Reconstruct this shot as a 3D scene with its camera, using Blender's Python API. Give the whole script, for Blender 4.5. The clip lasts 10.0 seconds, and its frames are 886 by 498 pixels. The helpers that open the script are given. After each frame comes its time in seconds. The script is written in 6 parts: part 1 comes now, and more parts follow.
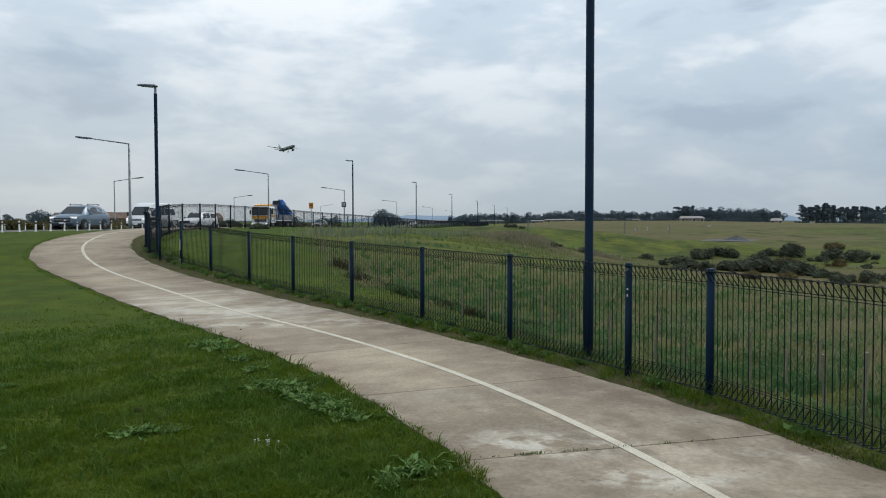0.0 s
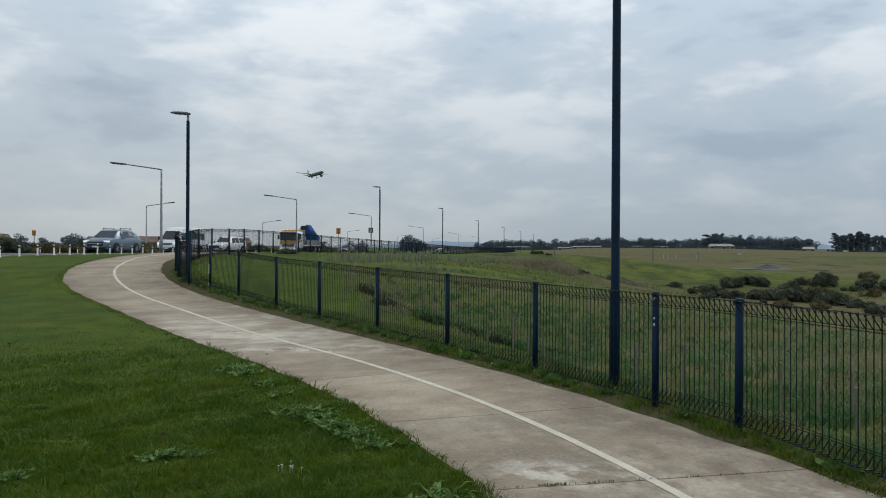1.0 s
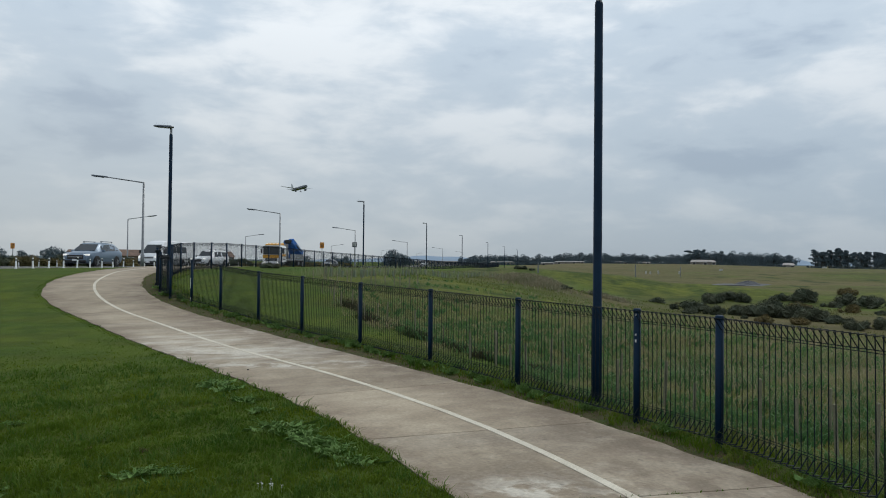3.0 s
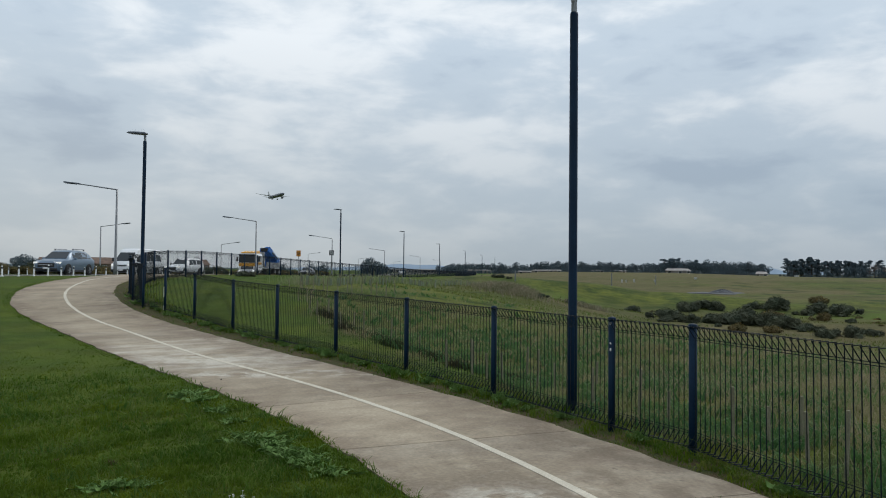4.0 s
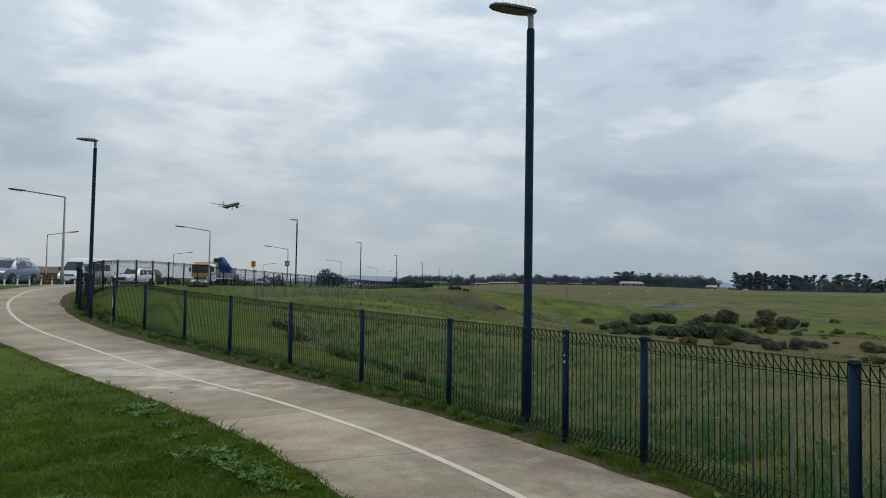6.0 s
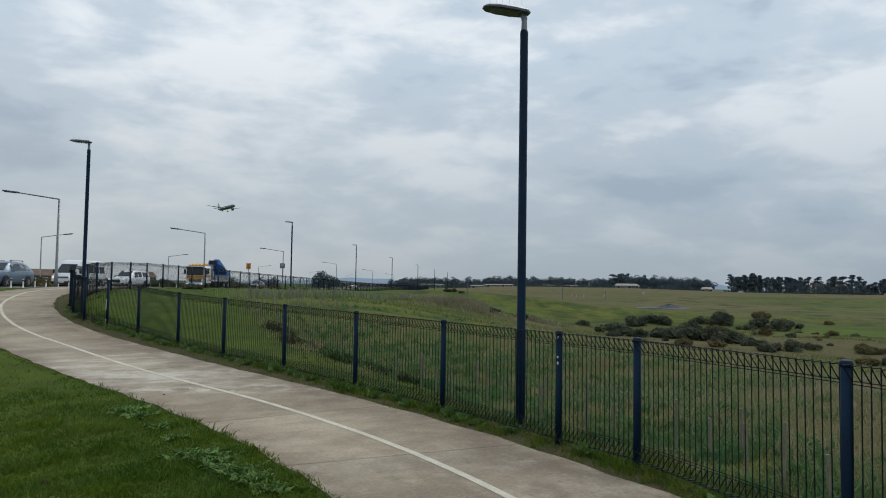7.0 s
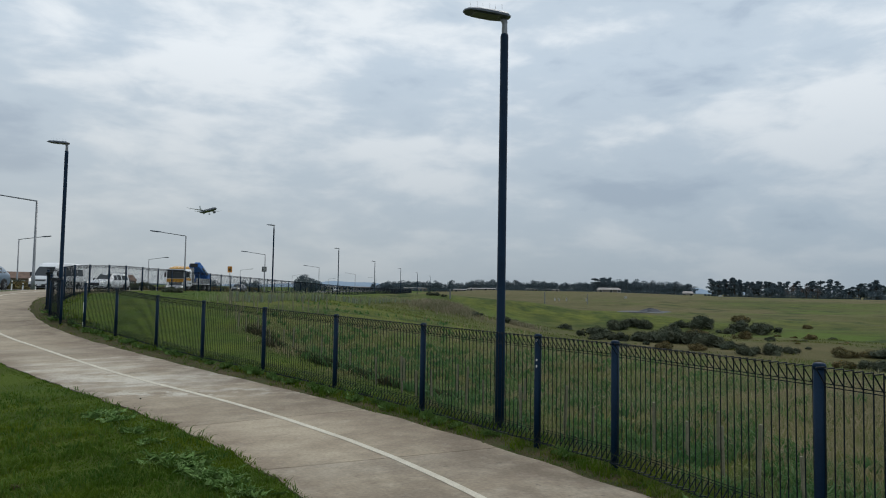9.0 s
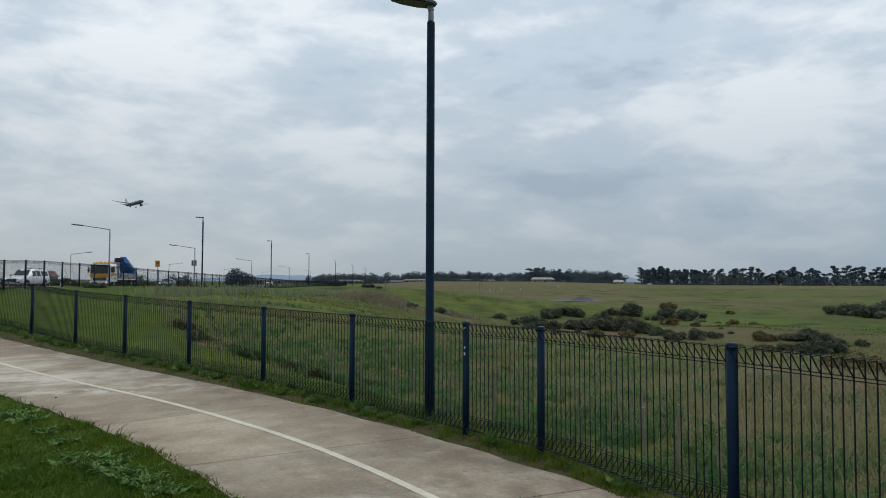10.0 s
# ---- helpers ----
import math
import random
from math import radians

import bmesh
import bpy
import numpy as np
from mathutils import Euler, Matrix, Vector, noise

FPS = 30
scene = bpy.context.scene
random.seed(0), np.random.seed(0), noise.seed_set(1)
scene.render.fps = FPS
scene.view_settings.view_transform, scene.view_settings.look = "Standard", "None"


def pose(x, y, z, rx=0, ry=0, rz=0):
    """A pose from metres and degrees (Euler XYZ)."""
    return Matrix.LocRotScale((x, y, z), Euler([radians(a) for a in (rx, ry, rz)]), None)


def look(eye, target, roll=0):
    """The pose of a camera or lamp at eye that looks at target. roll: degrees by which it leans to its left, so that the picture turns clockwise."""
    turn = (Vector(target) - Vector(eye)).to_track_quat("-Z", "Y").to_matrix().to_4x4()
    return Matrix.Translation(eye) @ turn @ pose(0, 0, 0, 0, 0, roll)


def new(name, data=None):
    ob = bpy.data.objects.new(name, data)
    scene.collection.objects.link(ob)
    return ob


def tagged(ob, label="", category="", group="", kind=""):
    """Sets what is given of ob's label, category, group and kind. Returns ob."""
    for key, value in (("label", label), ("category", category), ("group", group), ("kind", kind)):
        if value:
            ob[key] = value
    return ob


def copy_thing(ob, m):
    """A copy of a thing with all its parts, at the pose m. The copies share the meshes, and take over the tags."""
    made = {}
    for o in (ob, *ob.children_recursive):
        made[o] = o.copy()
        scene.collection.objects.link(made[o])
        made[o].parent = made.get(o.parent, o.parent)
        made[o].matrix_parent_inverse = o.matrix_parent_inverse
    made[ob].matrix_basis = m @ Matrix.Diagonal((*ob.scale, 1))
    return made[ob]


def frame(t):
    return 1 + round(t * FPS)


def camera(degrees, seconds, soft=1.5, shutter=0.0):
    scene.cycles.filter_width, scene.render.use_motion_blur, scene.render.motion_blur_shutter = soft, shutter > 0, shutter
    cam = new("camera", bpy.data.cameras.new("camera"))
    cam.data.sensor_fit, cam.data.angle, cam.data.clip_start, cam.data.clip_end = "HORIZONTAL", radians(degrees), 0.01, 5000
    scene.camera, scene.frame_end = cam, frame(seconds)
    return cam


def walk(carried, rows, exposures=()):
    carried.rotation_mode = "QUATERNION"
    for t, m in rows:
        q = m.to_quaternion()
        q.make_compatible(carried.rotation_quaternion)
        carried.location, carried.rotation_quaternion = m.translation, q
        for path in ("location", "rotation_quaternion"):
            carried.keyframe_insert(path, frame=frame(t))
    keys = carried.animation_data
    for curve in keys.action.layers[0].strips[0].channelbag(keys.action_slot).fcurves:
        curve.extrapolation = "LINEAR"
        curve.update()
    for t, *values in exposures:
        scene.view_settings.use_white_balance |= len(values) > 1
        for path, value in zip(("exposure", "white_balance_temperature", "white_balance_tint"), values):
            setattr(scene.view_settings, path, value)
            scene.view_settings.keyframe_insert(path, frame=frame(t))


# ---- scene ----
cam = camera(62.5, 10.0, soft=1.05)
PATH = [
    (0, (0.046, -0.33, 1.751), (0.037, 1.668, 1.676), -0.1),
    (0.5, (0.047, -0.357, 1.759), (-0.017, 1.641, 1.732), 0.1),
    (1, (0.057, -0.347, 1.763), (-0.024, 1.651, 1.759), 0.3),
    (1.5, (0.061, -0.362, 1.772), (-0.022, 1.637, 1.781), 0.4),
    (2, (0.066, -0.356, 1.774), (0.006, 1.643, 1.788), 0.4),
    (2.5, (0.065, -0.364, 1.775), (0.014, 1.635, 1.799), 0.5),
    (4, (0.09, -0.339, 1.781), (0.114, 1.66, 1.841), 0.6),
    (4.5, (0.101, -0.364, 1.775), (0.164, 1.634, 1.843), 0.7),
    (5, (0.106, -0.339, 1.779), (0.198, 1.658, 1.853), 0.8),
    (5.5, (0.092, -0.353, 1.786), (0.214, 1.642, 1.871), 0.9),
    (7, (0.131, -0.336, 1.775), (0.283, 1.655, 1.875), 0.9),
    (7.5, (0.132, -0.342, 1.774), (0.29, 1.649, 1.875), 0.9),
    (8, (0.14, -0.334, 1.774), (0.31, 1.656, 1.88), 0.9),
    (8.5, (0.158, -0.316, 1.774), (0.344, 1.672, 1.882), 1.0),
    (9, (0.175, -0.326, 1.768), (0.373, 1.661, 1.879), 1.0),
    (9.5, (0.202, -0.324, 1.756), (0.432, 1.66, 1.859), 0.7),
    (10, (0.28, -0.288, 1.734), (0.652, 1.675, 1.824), 0.2),
]
walk(cam, [(t, look(eye, target, roll)) for t, eye, target, roll in PATH], exposures=[(0.0, 0.14), (0.5, -0.03), (1.0, -0.05), (2.5, -0.02), (5.0, -0.03), (8.0, -0.10), (10.0, -0.06)])

# ---- sky and light ----
SUN_EL, SUN_AZ = 52.0, 35.0
world = bpy.data.worlds.new("sky")
scene.world = world
world.use_nodes = True
wt = world.node_tree
wt.nodes.clear()


def wnode(kind, **sets):
    n = wt.nodes.new(kind)
    for key, value in sets.items():
        n.inputs[key].default_value = value
    return n


def wmath(op, a, b=None):
    n = wt.nodes.new("ShaderNodeMath")
    n.operation = op
    for i, v in enumerate((a, b)):
        if v is None:
            continue
        if isinstance(v, (int, float)):
            n.inputs[i].default_value = v
        else:
            wt.links.new(v, n.inputs[i])
    return n.outputs[0]


tc = wt.nodes.new("ShaderNodeTexCoord")
sep = wt.nodes.new("ShaderNodeSeparateXYZ")
wt.links.new(tc.outputs["Generated"], sep.inputs[0])
up = wmath("MAXIMUM", sep.outputs["Z"], 0.0)
den = wmath("ADD", up, 0.20)
flat = wt.nodes.new("ShaderNodeCombineXYZ")
wt.links.new(wmath("DIVIDE", sep.outputs["X"], den), flat.inputs[0])
wt.links.new(wmath("DIVIDE", sep.outputs["Y"], den), flat.inputs[1])


def cloud(source, scale, detail, rough, shift, stretch):
    mp = wt.nodes.new("ShaderNodeMapping")
    mp.inputs["Location"].default_value = shift
    mp.inputs["Scale"].default_value = stretch
    wt.links.new(source, mp.inputs[0])
    n = wnode("ShaderNodeTexNoise", Scale=scale, Detail=detail, Roughness=rough, Distortion=0.25)
    wt.links.new(mp.outputs[0], n.inputs["Vector"])
    return n.outputs["Fac"]


over = cloud(flat.outputs[0], 0.8, 4.0, 0.5, (1.2, 4.4, 0.0), (0.9, 1.1, 1))
big = cloud(tc.outputs["Generated"], 1.0, 5.0, 0.5, (4.2, 1.3, 0.4), (3.6, 3.6, 10.5))
fine = cloud(tc.outputs["Generated"], 1.0, 6.0, 0.55, (7.7, 2.9, 5.1), (10.0, 10.0, 27.0))
mixv = wmath("ADD", wmath("ADD", wmath("MULTIPLY", big, 0.44), wmath("MULTIPLY", fine, 0.28)), wmath("MULTIPLY", over, 0.28))
# broad banks of brighter and thinner cloud: azimuth, height, half width, half height, weight
for az_c, z_c, wide_c, tall_c, weight in ((29.5, 0.235, 0.09, 0.035, 0.07), (33.5, 0.185, 0.09, 0.025, 0.06), (22.0, 0.25, 0.07, 0.035, -0.08), (26.5, 0.295, 0.10, 0.03, -0.06), (-16.0, 0.30, 0.22, 0.12, 0.06), (31.0, 0.09, 0.22, 0.05, -0.03), (6.0, 0.145, 0.09, 0.016, 0.07), (14.0, 0.19, 0.08, 0.02, 0.05)):
    a_c = radians(az_c)
    across = wmath("ADD", wmath("MULTIPLY", sep.outputs["X"], math.cos(a_c) / wide_c), wmath("MULTIPLY", sep.outputs["Y"], -math.sin(a_c) / wide_c))
    rise = wmath("DIVIDE", wmath("SUBTRACT", sep.outputs["Z"], z_c), tall_c)
    ahead = wmath("GREATER_THAN", wmath("ADD", wmath("MULTIPLY", sep.outputs["X"], math.sin(a_c)), wmath("MULTIPLY", sep.outputs["Y"], math.cos(a_c))), 0.0)
    near = wmath("EXPONENT", wmath("MULTIPLY", wmath("ADD", wmath("MULTIPLY", across, across), wmath("MULTIPLY", rise, rise)), -1.0))
    mixv = wmath("ADD", mixv, wmath("MULTIPLY", wmath("MULTIPLY", near, ahead), weight))
ramp = wt.nodes.new("ShaderNodeValToRGB")
ramp.color_ramp.interpolation = "EASE"
e = ramp.color_ramp.elements
e[0].position, e[0].color = 0.36, (0.43, 0.53, 0.655, 1)
e[1].position, e[1].color = 0.60, (0.90, 0.96, 1.01, 1)
m2 = ramp.color_ramp.elements.new(0.47)
m2.color = (0.60, 0.705, 0.81, 1)
wt.links.new(mixv, ramp.inputs[0])
# hazier and more even towards the horizon
haze = wt.nodes.new("ShaderNodeMix")
haze.data_type = "RGBA"
hz = wt.nodes.new("ShaderNodeMapRange")
hz.inputs["From Min"].default_value, hz.inputs["From Max"].default_value = 0.0, 0.30
hz.inputs["To Min"].default_value, hz.inputs["To Max"].default_value = 0.85, 0.0
wt.links.new(up, hz.inputs["Value"])
wt.links.new(hz.outputs[0], haze.inputs["Factor"])
wt.links.new(ramp.outputs[0], haze.inputs["A"])
# the haze is warm and bright to the west, dull and blue to the east
side = wt.nodes.new("ShaderNodeMapRange")
side.inputs["From Min"].default_value, side.inputs["From Max"].default_value = -0.45, 0.55
wt.links.new(sep.outputs["X"], side.inputs["Value"])
tone = wt.nodes.new("ShaderNodeMix")
tone.data_type = "RGBA"
tone.inputs["A"].default_value, tone.inputs["B"].default_value = (0.445, 0.485, 0.50, 1), (0.285, 0.36, 0.435, 1)
wt.links.new(side.outputs[0], tone.inputs["Factor"])
wt.links.new(tone.outputs["Result"], haze.inputs["B"])
nish = wt.nodes.new("ShaderNodeTexSky")
nish.sky_type, nish.sun_disc = "NISHITA", False
nish.sun_elevation, nish.sun_rotation = radians(SUN_EL), radians(SUN_AZ)
bg_sky = wnode("ShaderNodeBackground", Strength=0.05)
wt.links.new(nish.outputs[0], bg_sky.inputs["Color"])
bg_cloud = wnode("ShaderNodeBackground", Strength=1.0)
wt.links.new(haze.outputs["Result"], bg_cloud.inputs["Color"])
mixs = wnode("ShaderNodeMixShader", Fac=0.93)
wt.links.new(bg_sky.outputs[0], mixs.inputs[1])
wt.links.new(bg_cloud.outputs[0], mixs.inputs[2])
wout = wt.nodes.new("ShaderNodeOutputWorld")
wt.links.new(mixs.outputs[0], wout.inputs["Surface"])

sun = new("sun", bpy.data.lights.new("sun", "SUN"))
sun.data.energy, sun.data.angle, sun.data.color = 1.25, radians(25), (1.0, 0.965, 0.91)
az, el = radians(SUN_AZ), radians(SUN_EL)
sun.matrix_world = look((0, 0, 60), Vector((0, 0, 60)) - Vector((math.sin(az) * math.cos(el), math.cos(az) * math.cos(el), math.sin(el))))


# ---- materials ----
def material(name, colour, rough=0.6, metal=0.0, vary=0.12, scale=6.0, bump=0.0, island=0.0, second=None, spec=0.5, coat=0.0, fine_scale=60.0):
    """A surface with broad stains, fine grain and relief; second: the colour it drifts to."""
    m = bpy.data.materials.new(name)
    m.use_nodes = True
    t = m.node_tree
    b = t.nodes["Principled BSDF"]
    b.inputs["Roughness"].default_value, b.inputs["Metallic"].default_value = rough, metal
    b.inputs["Specular IOR Level"].default_value = spec
    b.inputs["Coat Weight"].default_value = coat
    pos = t.nodes.new("ShaderNodeNewGeometry")
    broad = t.nodes.new("ShaderNodeTexNoise")
    broad.inputs["Scale"].default_value, broad.inputs["Detail"].default_value = scale, 5
    t.links.new(pos.outputs["Position"], broad.inputs["Vector"])
    grain = t.nodes.new("ShaderNodeTexNoise")
    grain.inputs["Scale"].default_value, grain.inputs["Detail"].default_value = fine_scale, 3
    t.links.new(pos.outputs["Position"], grain.inputs["Vector"])
    mix = t.nodes.new("ShaderNodeMix")
    mix.data_type = "RGBA"
    mix.inputs["A"].default_value = (*colour, 1)
    mix.inputs["B"].default_value = (*(second or [c * 0.6 for c in colour]), 1)
    r = t.nodes.new("ShaderNodeMapRange")
    r.inputs["From Min"].default_value, r.inputs["From Max"].default_value = 0.35, 0.65
    t.links.new(broad.outputs["Fac"], r.inputs["Value"])
    t.links.new(r.outputs[0], mix.inputs["Factor"])
    hsv = t.nodes.new("ShaderNodeHueSaturation")
    t.links.new(mix.outputs["Result"], hsv.inputs["Color"])
    v = t.nodes.new("ShaderNodeMapRange")
    v.inputs["From Min"].default_value, v.inputs["From Max"].default_value = 0.25, 0.75
    v.inputs["To Min"].default_value, v.inputs["To Max"].default_value = 1 - vary, 1 + vary
    t.links.new(grain.outputs["Fac"], v.inputs["Value"])
    value = v.outputs[0]
    if island:
        ri = t.nodes.new("ShaderNodeMapRange")
        ri.inputs["To Min"].default_value, ri.inputs["To Max"].default_value = 1 - island, 1 + island
        t.links.new(pos.outputs["Random Per Island"], ri.inputs["Value"])
        mu = t.nodes.new("ShaderNodeMath")
        mu.operation = "MULTIPLY"
        t.links.new(value, mu.inputs[0])
        t.links.new(ri.outputs[0], mu.inputs[1])
        value = mu.outputs[0]
    t.links.new(value, hsv.inputs["Value"])
    t.links.new(hsv.outputs[0], b.inputs["Base Color"])
    if bump:
        bp = t.nodes.new("ShaderNodeBump")
        bp.inputs["Strength"].default_value, bp.inputs["Distance"].default_value = bump, 0.01
        t.links.new(grain.outputs["Fac"], bp.inputs["Height"])
        t.links.new(bp.outputs[0], b.inputs["Normal"])
    return m


def glass_dark(name, colour=(0.035, 0.04, 0.045)):
    m = material(name, colour, rough=0.10, vary=0.05, scale=2.0, second=colour, spec=0.35)
    return m


NAVY = material("navy_powder_coat", (0.0045, 0.017, 0.038), 0.5, vary=0.15, scale=3.0, second=(0.006, 0.022, 0.048), spec=0.12)
WIRE = material("dark_wire", (0.006, 0.012, 0.017), 0.55, vary=0.15, scale=4.0, spec=0.2)
GALV = material("galvanised_steel", (0.22, 0.23, 0.24), 0.45, 0.5, 0.15, 5.0, second=(0.16, 0.17, 0.18))
LAMPHEAD = material("lamp_head_grey", (0.10, 0.12, 0.15), 0.45, 0.2, 0.1, 6.0)
LENS = material("lamp_lens", (0.10, 0.12, 0.14), 0.2, 0.0, 0.05, 6.0)
WOODSTAKE = material("weathered_pine", (0.205, 0.19, 0.125), 0.9, 0, 0.25, 9.0, 0.4, island=0.2, second=(0.15, 0.145, 0.09))
GUARD = material("pale_plastic_sleeve", (0.19, 0.225, 0.15), 0.7, 0, 0.15, 5.0, second=(0.14, 0.17, 0.11))
PAINTWHITE = material("white_post_paint", (0.72, 0.73, 0.72), 0.5, 0, 0.1, 5.0, second=(0.6, 0.6, 0.58))
BLACK = material("black_plastic", (0.015, 0.015, 0.016), 0.5, vary=0.2)
RUBBER = material("tyre_rubber", (0.02, 0.02, 0.02), 0.8, vary=0.2)
ALLOY = material("alloy_rim", (0.42, 0.43, 0.45), 0.35, 0.7, 0.1)
GLASS = glass_dark("vehicle_glass")
CARBLUE = material("grey_blue_car_paint", (0.15, 0.205, 0.27), 0.3, 0.3, 0.04, 1.0, second=(0.14, 0.19, 0.25), coat=0.15, spec=0.35)
CARWHITE = material("white_car_paint", (0.74, 0.75, 0.76), 0.3, 0, 0.03, 1.0, second=(0.68, 0.69, 0.70), coat=0.7)
CARDARK = material("dark_car_paint", (0.03, 0.035, 0.045), 0.28, 0.2, 0.05, 1.0, coat=0.7)
CHROME = material("chrome_trim", (0.6, 0.6, 0.62), 0.18, 1.0, 0.05)
ORANGE = material("amber_yellow_paint", (0.62, 0.30, 0.02), 0.4, 0, 0.08, 2.0, second=(0.52, 0.25, 0.02))
BLUECRANE = material("blue_crane_paint", (0.016, 0.135, 0.46), 0.4, 0, 0.08, 2.0, second=(0.014, 0.11, 0.38))
STEELGREY = material("deck_steel", (0.34, 0.35, 0.36), 0.5, 0.3, 0.12, 2.0)
HEADLIGHT = material("headlamp_glass", (0.8, 0.82, 0.84), 0.1, 0, 0.03, 3.0, coat=0.8)
# the running lamps are lit
lamp_node = HEADLIGHT.node_tree.nodes["Principled BSDF"]
lamp_node.inputs["Emission Color"].default_value = (1.0, 0.95, 0.85, 1)
lamp_node.inputs["Emission Strength"].default_value = 0.6
PLANEPAINT = material("aircraft_dark_paint", (0.105, 0.118, 0.14), 0.4, 0.0, 0.05, 0.1)
PLANEGREY = material("aircraft_wing_grey", (0.28, 0.295, 0.315), 0.45, 0.0, 0.05, 0.1)
PLANEWHITE = material("aircraft_white_paint", (0.6, 0.62, 0.64), 0.35, 0, 0.05, 0.1)
SIGNORANGE = material("sign_orange", (0.70, 0.28, 0.03), 0.5, 0, 0.05)
SIGNDARK = material("sign_back_grey", (0.06, 0.065, 0.07), 0.6, 0, 0.1)
HOUSEWALL = material("pale_render", (0.26, 0.24, 0.21), 0.8, 0, 0.1, 0.4)
HOUSEROOF = material("pale_metal_roof", (0.17, 0.16, 0.155), 0.6, 0, 0.1, 0.4)
BROWNROOF = material("brown_tile_roof", (0.17, 0.105, 0.075), 0.8, 0, 0.15, 0.8)
TIMBERWALL = material("brown_brick_wall", (0.19, 0.135, 0.10), 0.85, 0, 0.15, 0.8)
GRAVEL = material("blue_grey_gravel", (0.085, 0.09, 0.10), 0.9, 0, 0.25, 1.2, 0.5, second=(0.06, 0.064, 0.072), fine_scale=25)
# distance haze is mixed into the base colours of far hills and low land
HILL = material("haze_tinted_far_hill", (0.25, 0.32, 0.40), 1.0, 0, 0.06, 0.004, second=(0.22, 0.285, 0.36), spec=0.0, fine_scale=0.02)
FARLAND = material("haze_tinted_low_land", (0.10, 0.125, 0.135), 1.0, 0, 0.08, 0.006, second=(0.085, 0.11, 0.12), spec=0.0, fine_scale=0.02)
BARK = material("dark_bark", (0.07, 0.06, 0.05), 0.9, 0, 0.25, 1.5, 0.4)
# far foliage: aerial haze put into the colour, lifted towards blue-grey
HAZYPINE = material("haze_tinted_pine_foliage", (0.084, 0.114, 0.132), 0.9, 0, 0.15, 0.25, island=0.2, second=(0.098, 0.130, 0.148), spec=0.05)
BARE = material("bare_rust_twigs", (0.13, 0.085, 0.065), 0.9, 0, 0.25, 0.5, island=0.3)
GORSE = material("gorse_foliage", (0.062, 0.075, 0.052), 0.9, 0, 0.2, 0.8, island=0.4, second=(0.084, 0.090, 0.060), spec=0.05)
GORSEBROWN = material("dry_gorse_foliage", (0.150, 0.115, 0.055), 0.9, 0, 0.25, 0.9, island=0.35, second=(0.100, 0.095, 0.048), spec=0.05)
FLOWER = material("yellow_gorse_flower", (0.50, 0.30, 0.02), 0.8, 0, 0.2, 2.0, island=0.3)
WEEDLEAF = material("broad_weed_leaf", (0.095, 0.180, 0.042), 0.7, 0, 0.15, 9.0, island=0.35, second=(0.135, 0.215, 0.065), spec=0.15)
DAISY = material("daisy_petal", (0.8, 0.8, 0.78), 0.6, 0, 0.05)
FADEDWHITE = material("faded_white_paint", (0.42, 0.43, 0.42), 0.7, 0, 0.1, 2.0, second=(0.34, 0.35, 0.34))
LINEPAINT = material("worn_white_line", (0.57, 0.525, 0.425), 0.8, 0, 0.2, 3.5, 0.15, second=(0.47, 0.425, 0.335))


def blades_material(name, a, b, c, patch, island, spec=0.2):
    """Grass blades: colours a and b drift in patches, single blades go towards c."""
    m = bpy.data.materials.new(name)
    m.use_nodes = True
    t = m.node_tree
    p = t.nodes["Principled BSDF"]
    p.inputs["Roughness"].default_value, p.inputs["Specular IOR Level"].default_value = 0.65, spec
    g = t.nodes.new("ShaderNodeNewGeometry")
    n = t.nodes.new("ShaderNodeTexNoise")
    n.inputs["Scale"].default_value, n.inputs["Detail"].default_value = patch, 5
    t.links.new(g.outputs["Position"], n.inputs["Vector"])
    r = t.nodes.new("ShaderNodeMapRange")
    r.inputs["From Min"].default_value, r.inputs["From Max"].default_value = 0.38, 0.62
    t.links.new(n.outputs["Fac"], r.inputs["Value"])
    m1 = t.nodes.new("ShaderNodeMix")
    m1.data_type = "RGBA"
    m1.inputs["A"].default_value, m1.inputs["B"].default_value = (*a, 1), (*b, 1)
    t.links.new(r.outputs[0], m1.inputs["Factor"])
    pw = t.nodes.new("ShaderNodeMath")
    pw.operation = "POWER"
    pw.inputs[1].default_value = 3.0
    t.links.new(g.outputs["Random Per Island"], pw.inputs[0])
    mu = t.nodes.new("ShaderNodeMath")
    mu.operation = "MULTIPLY"
    mu.inputs[1].default_value = island
    t.links.new(pw.outputs[0], mu.inputs[0])
    m2 = t.nodes.new("ShaderNodeMix")
    m2.data_type = "RGBA"
    m2.inputs["B"].default_value = (*c, 1)
    t.links.new(mu.outputs[0], m2.inputs["Factor"])
    t.links.new(m1.outputs["Result"], m2.inputs["A"])
    t.links.new(m2.outputs["Result"], p.inputs["Base Color"])
    # thin leaves let light through
    tr = t.nodes.new("ShaderNodeBsdfTranslucent")
    t.links.new(m2.outputs["Result"], tr.inputs["Color"])
    ms = t.nodes.new("ShaderNodeMixShader")
    ms.inputs["Fac"].default_value = 0.42
    t.links.new(p.outputs[0], ms.inputs[1])
    t.links.new(tr.outputs[0], ms.inputs[2])
    t.links.new(ms.outputs[0], t.nodes["Material Output"].inputs["Surface"])
    return m


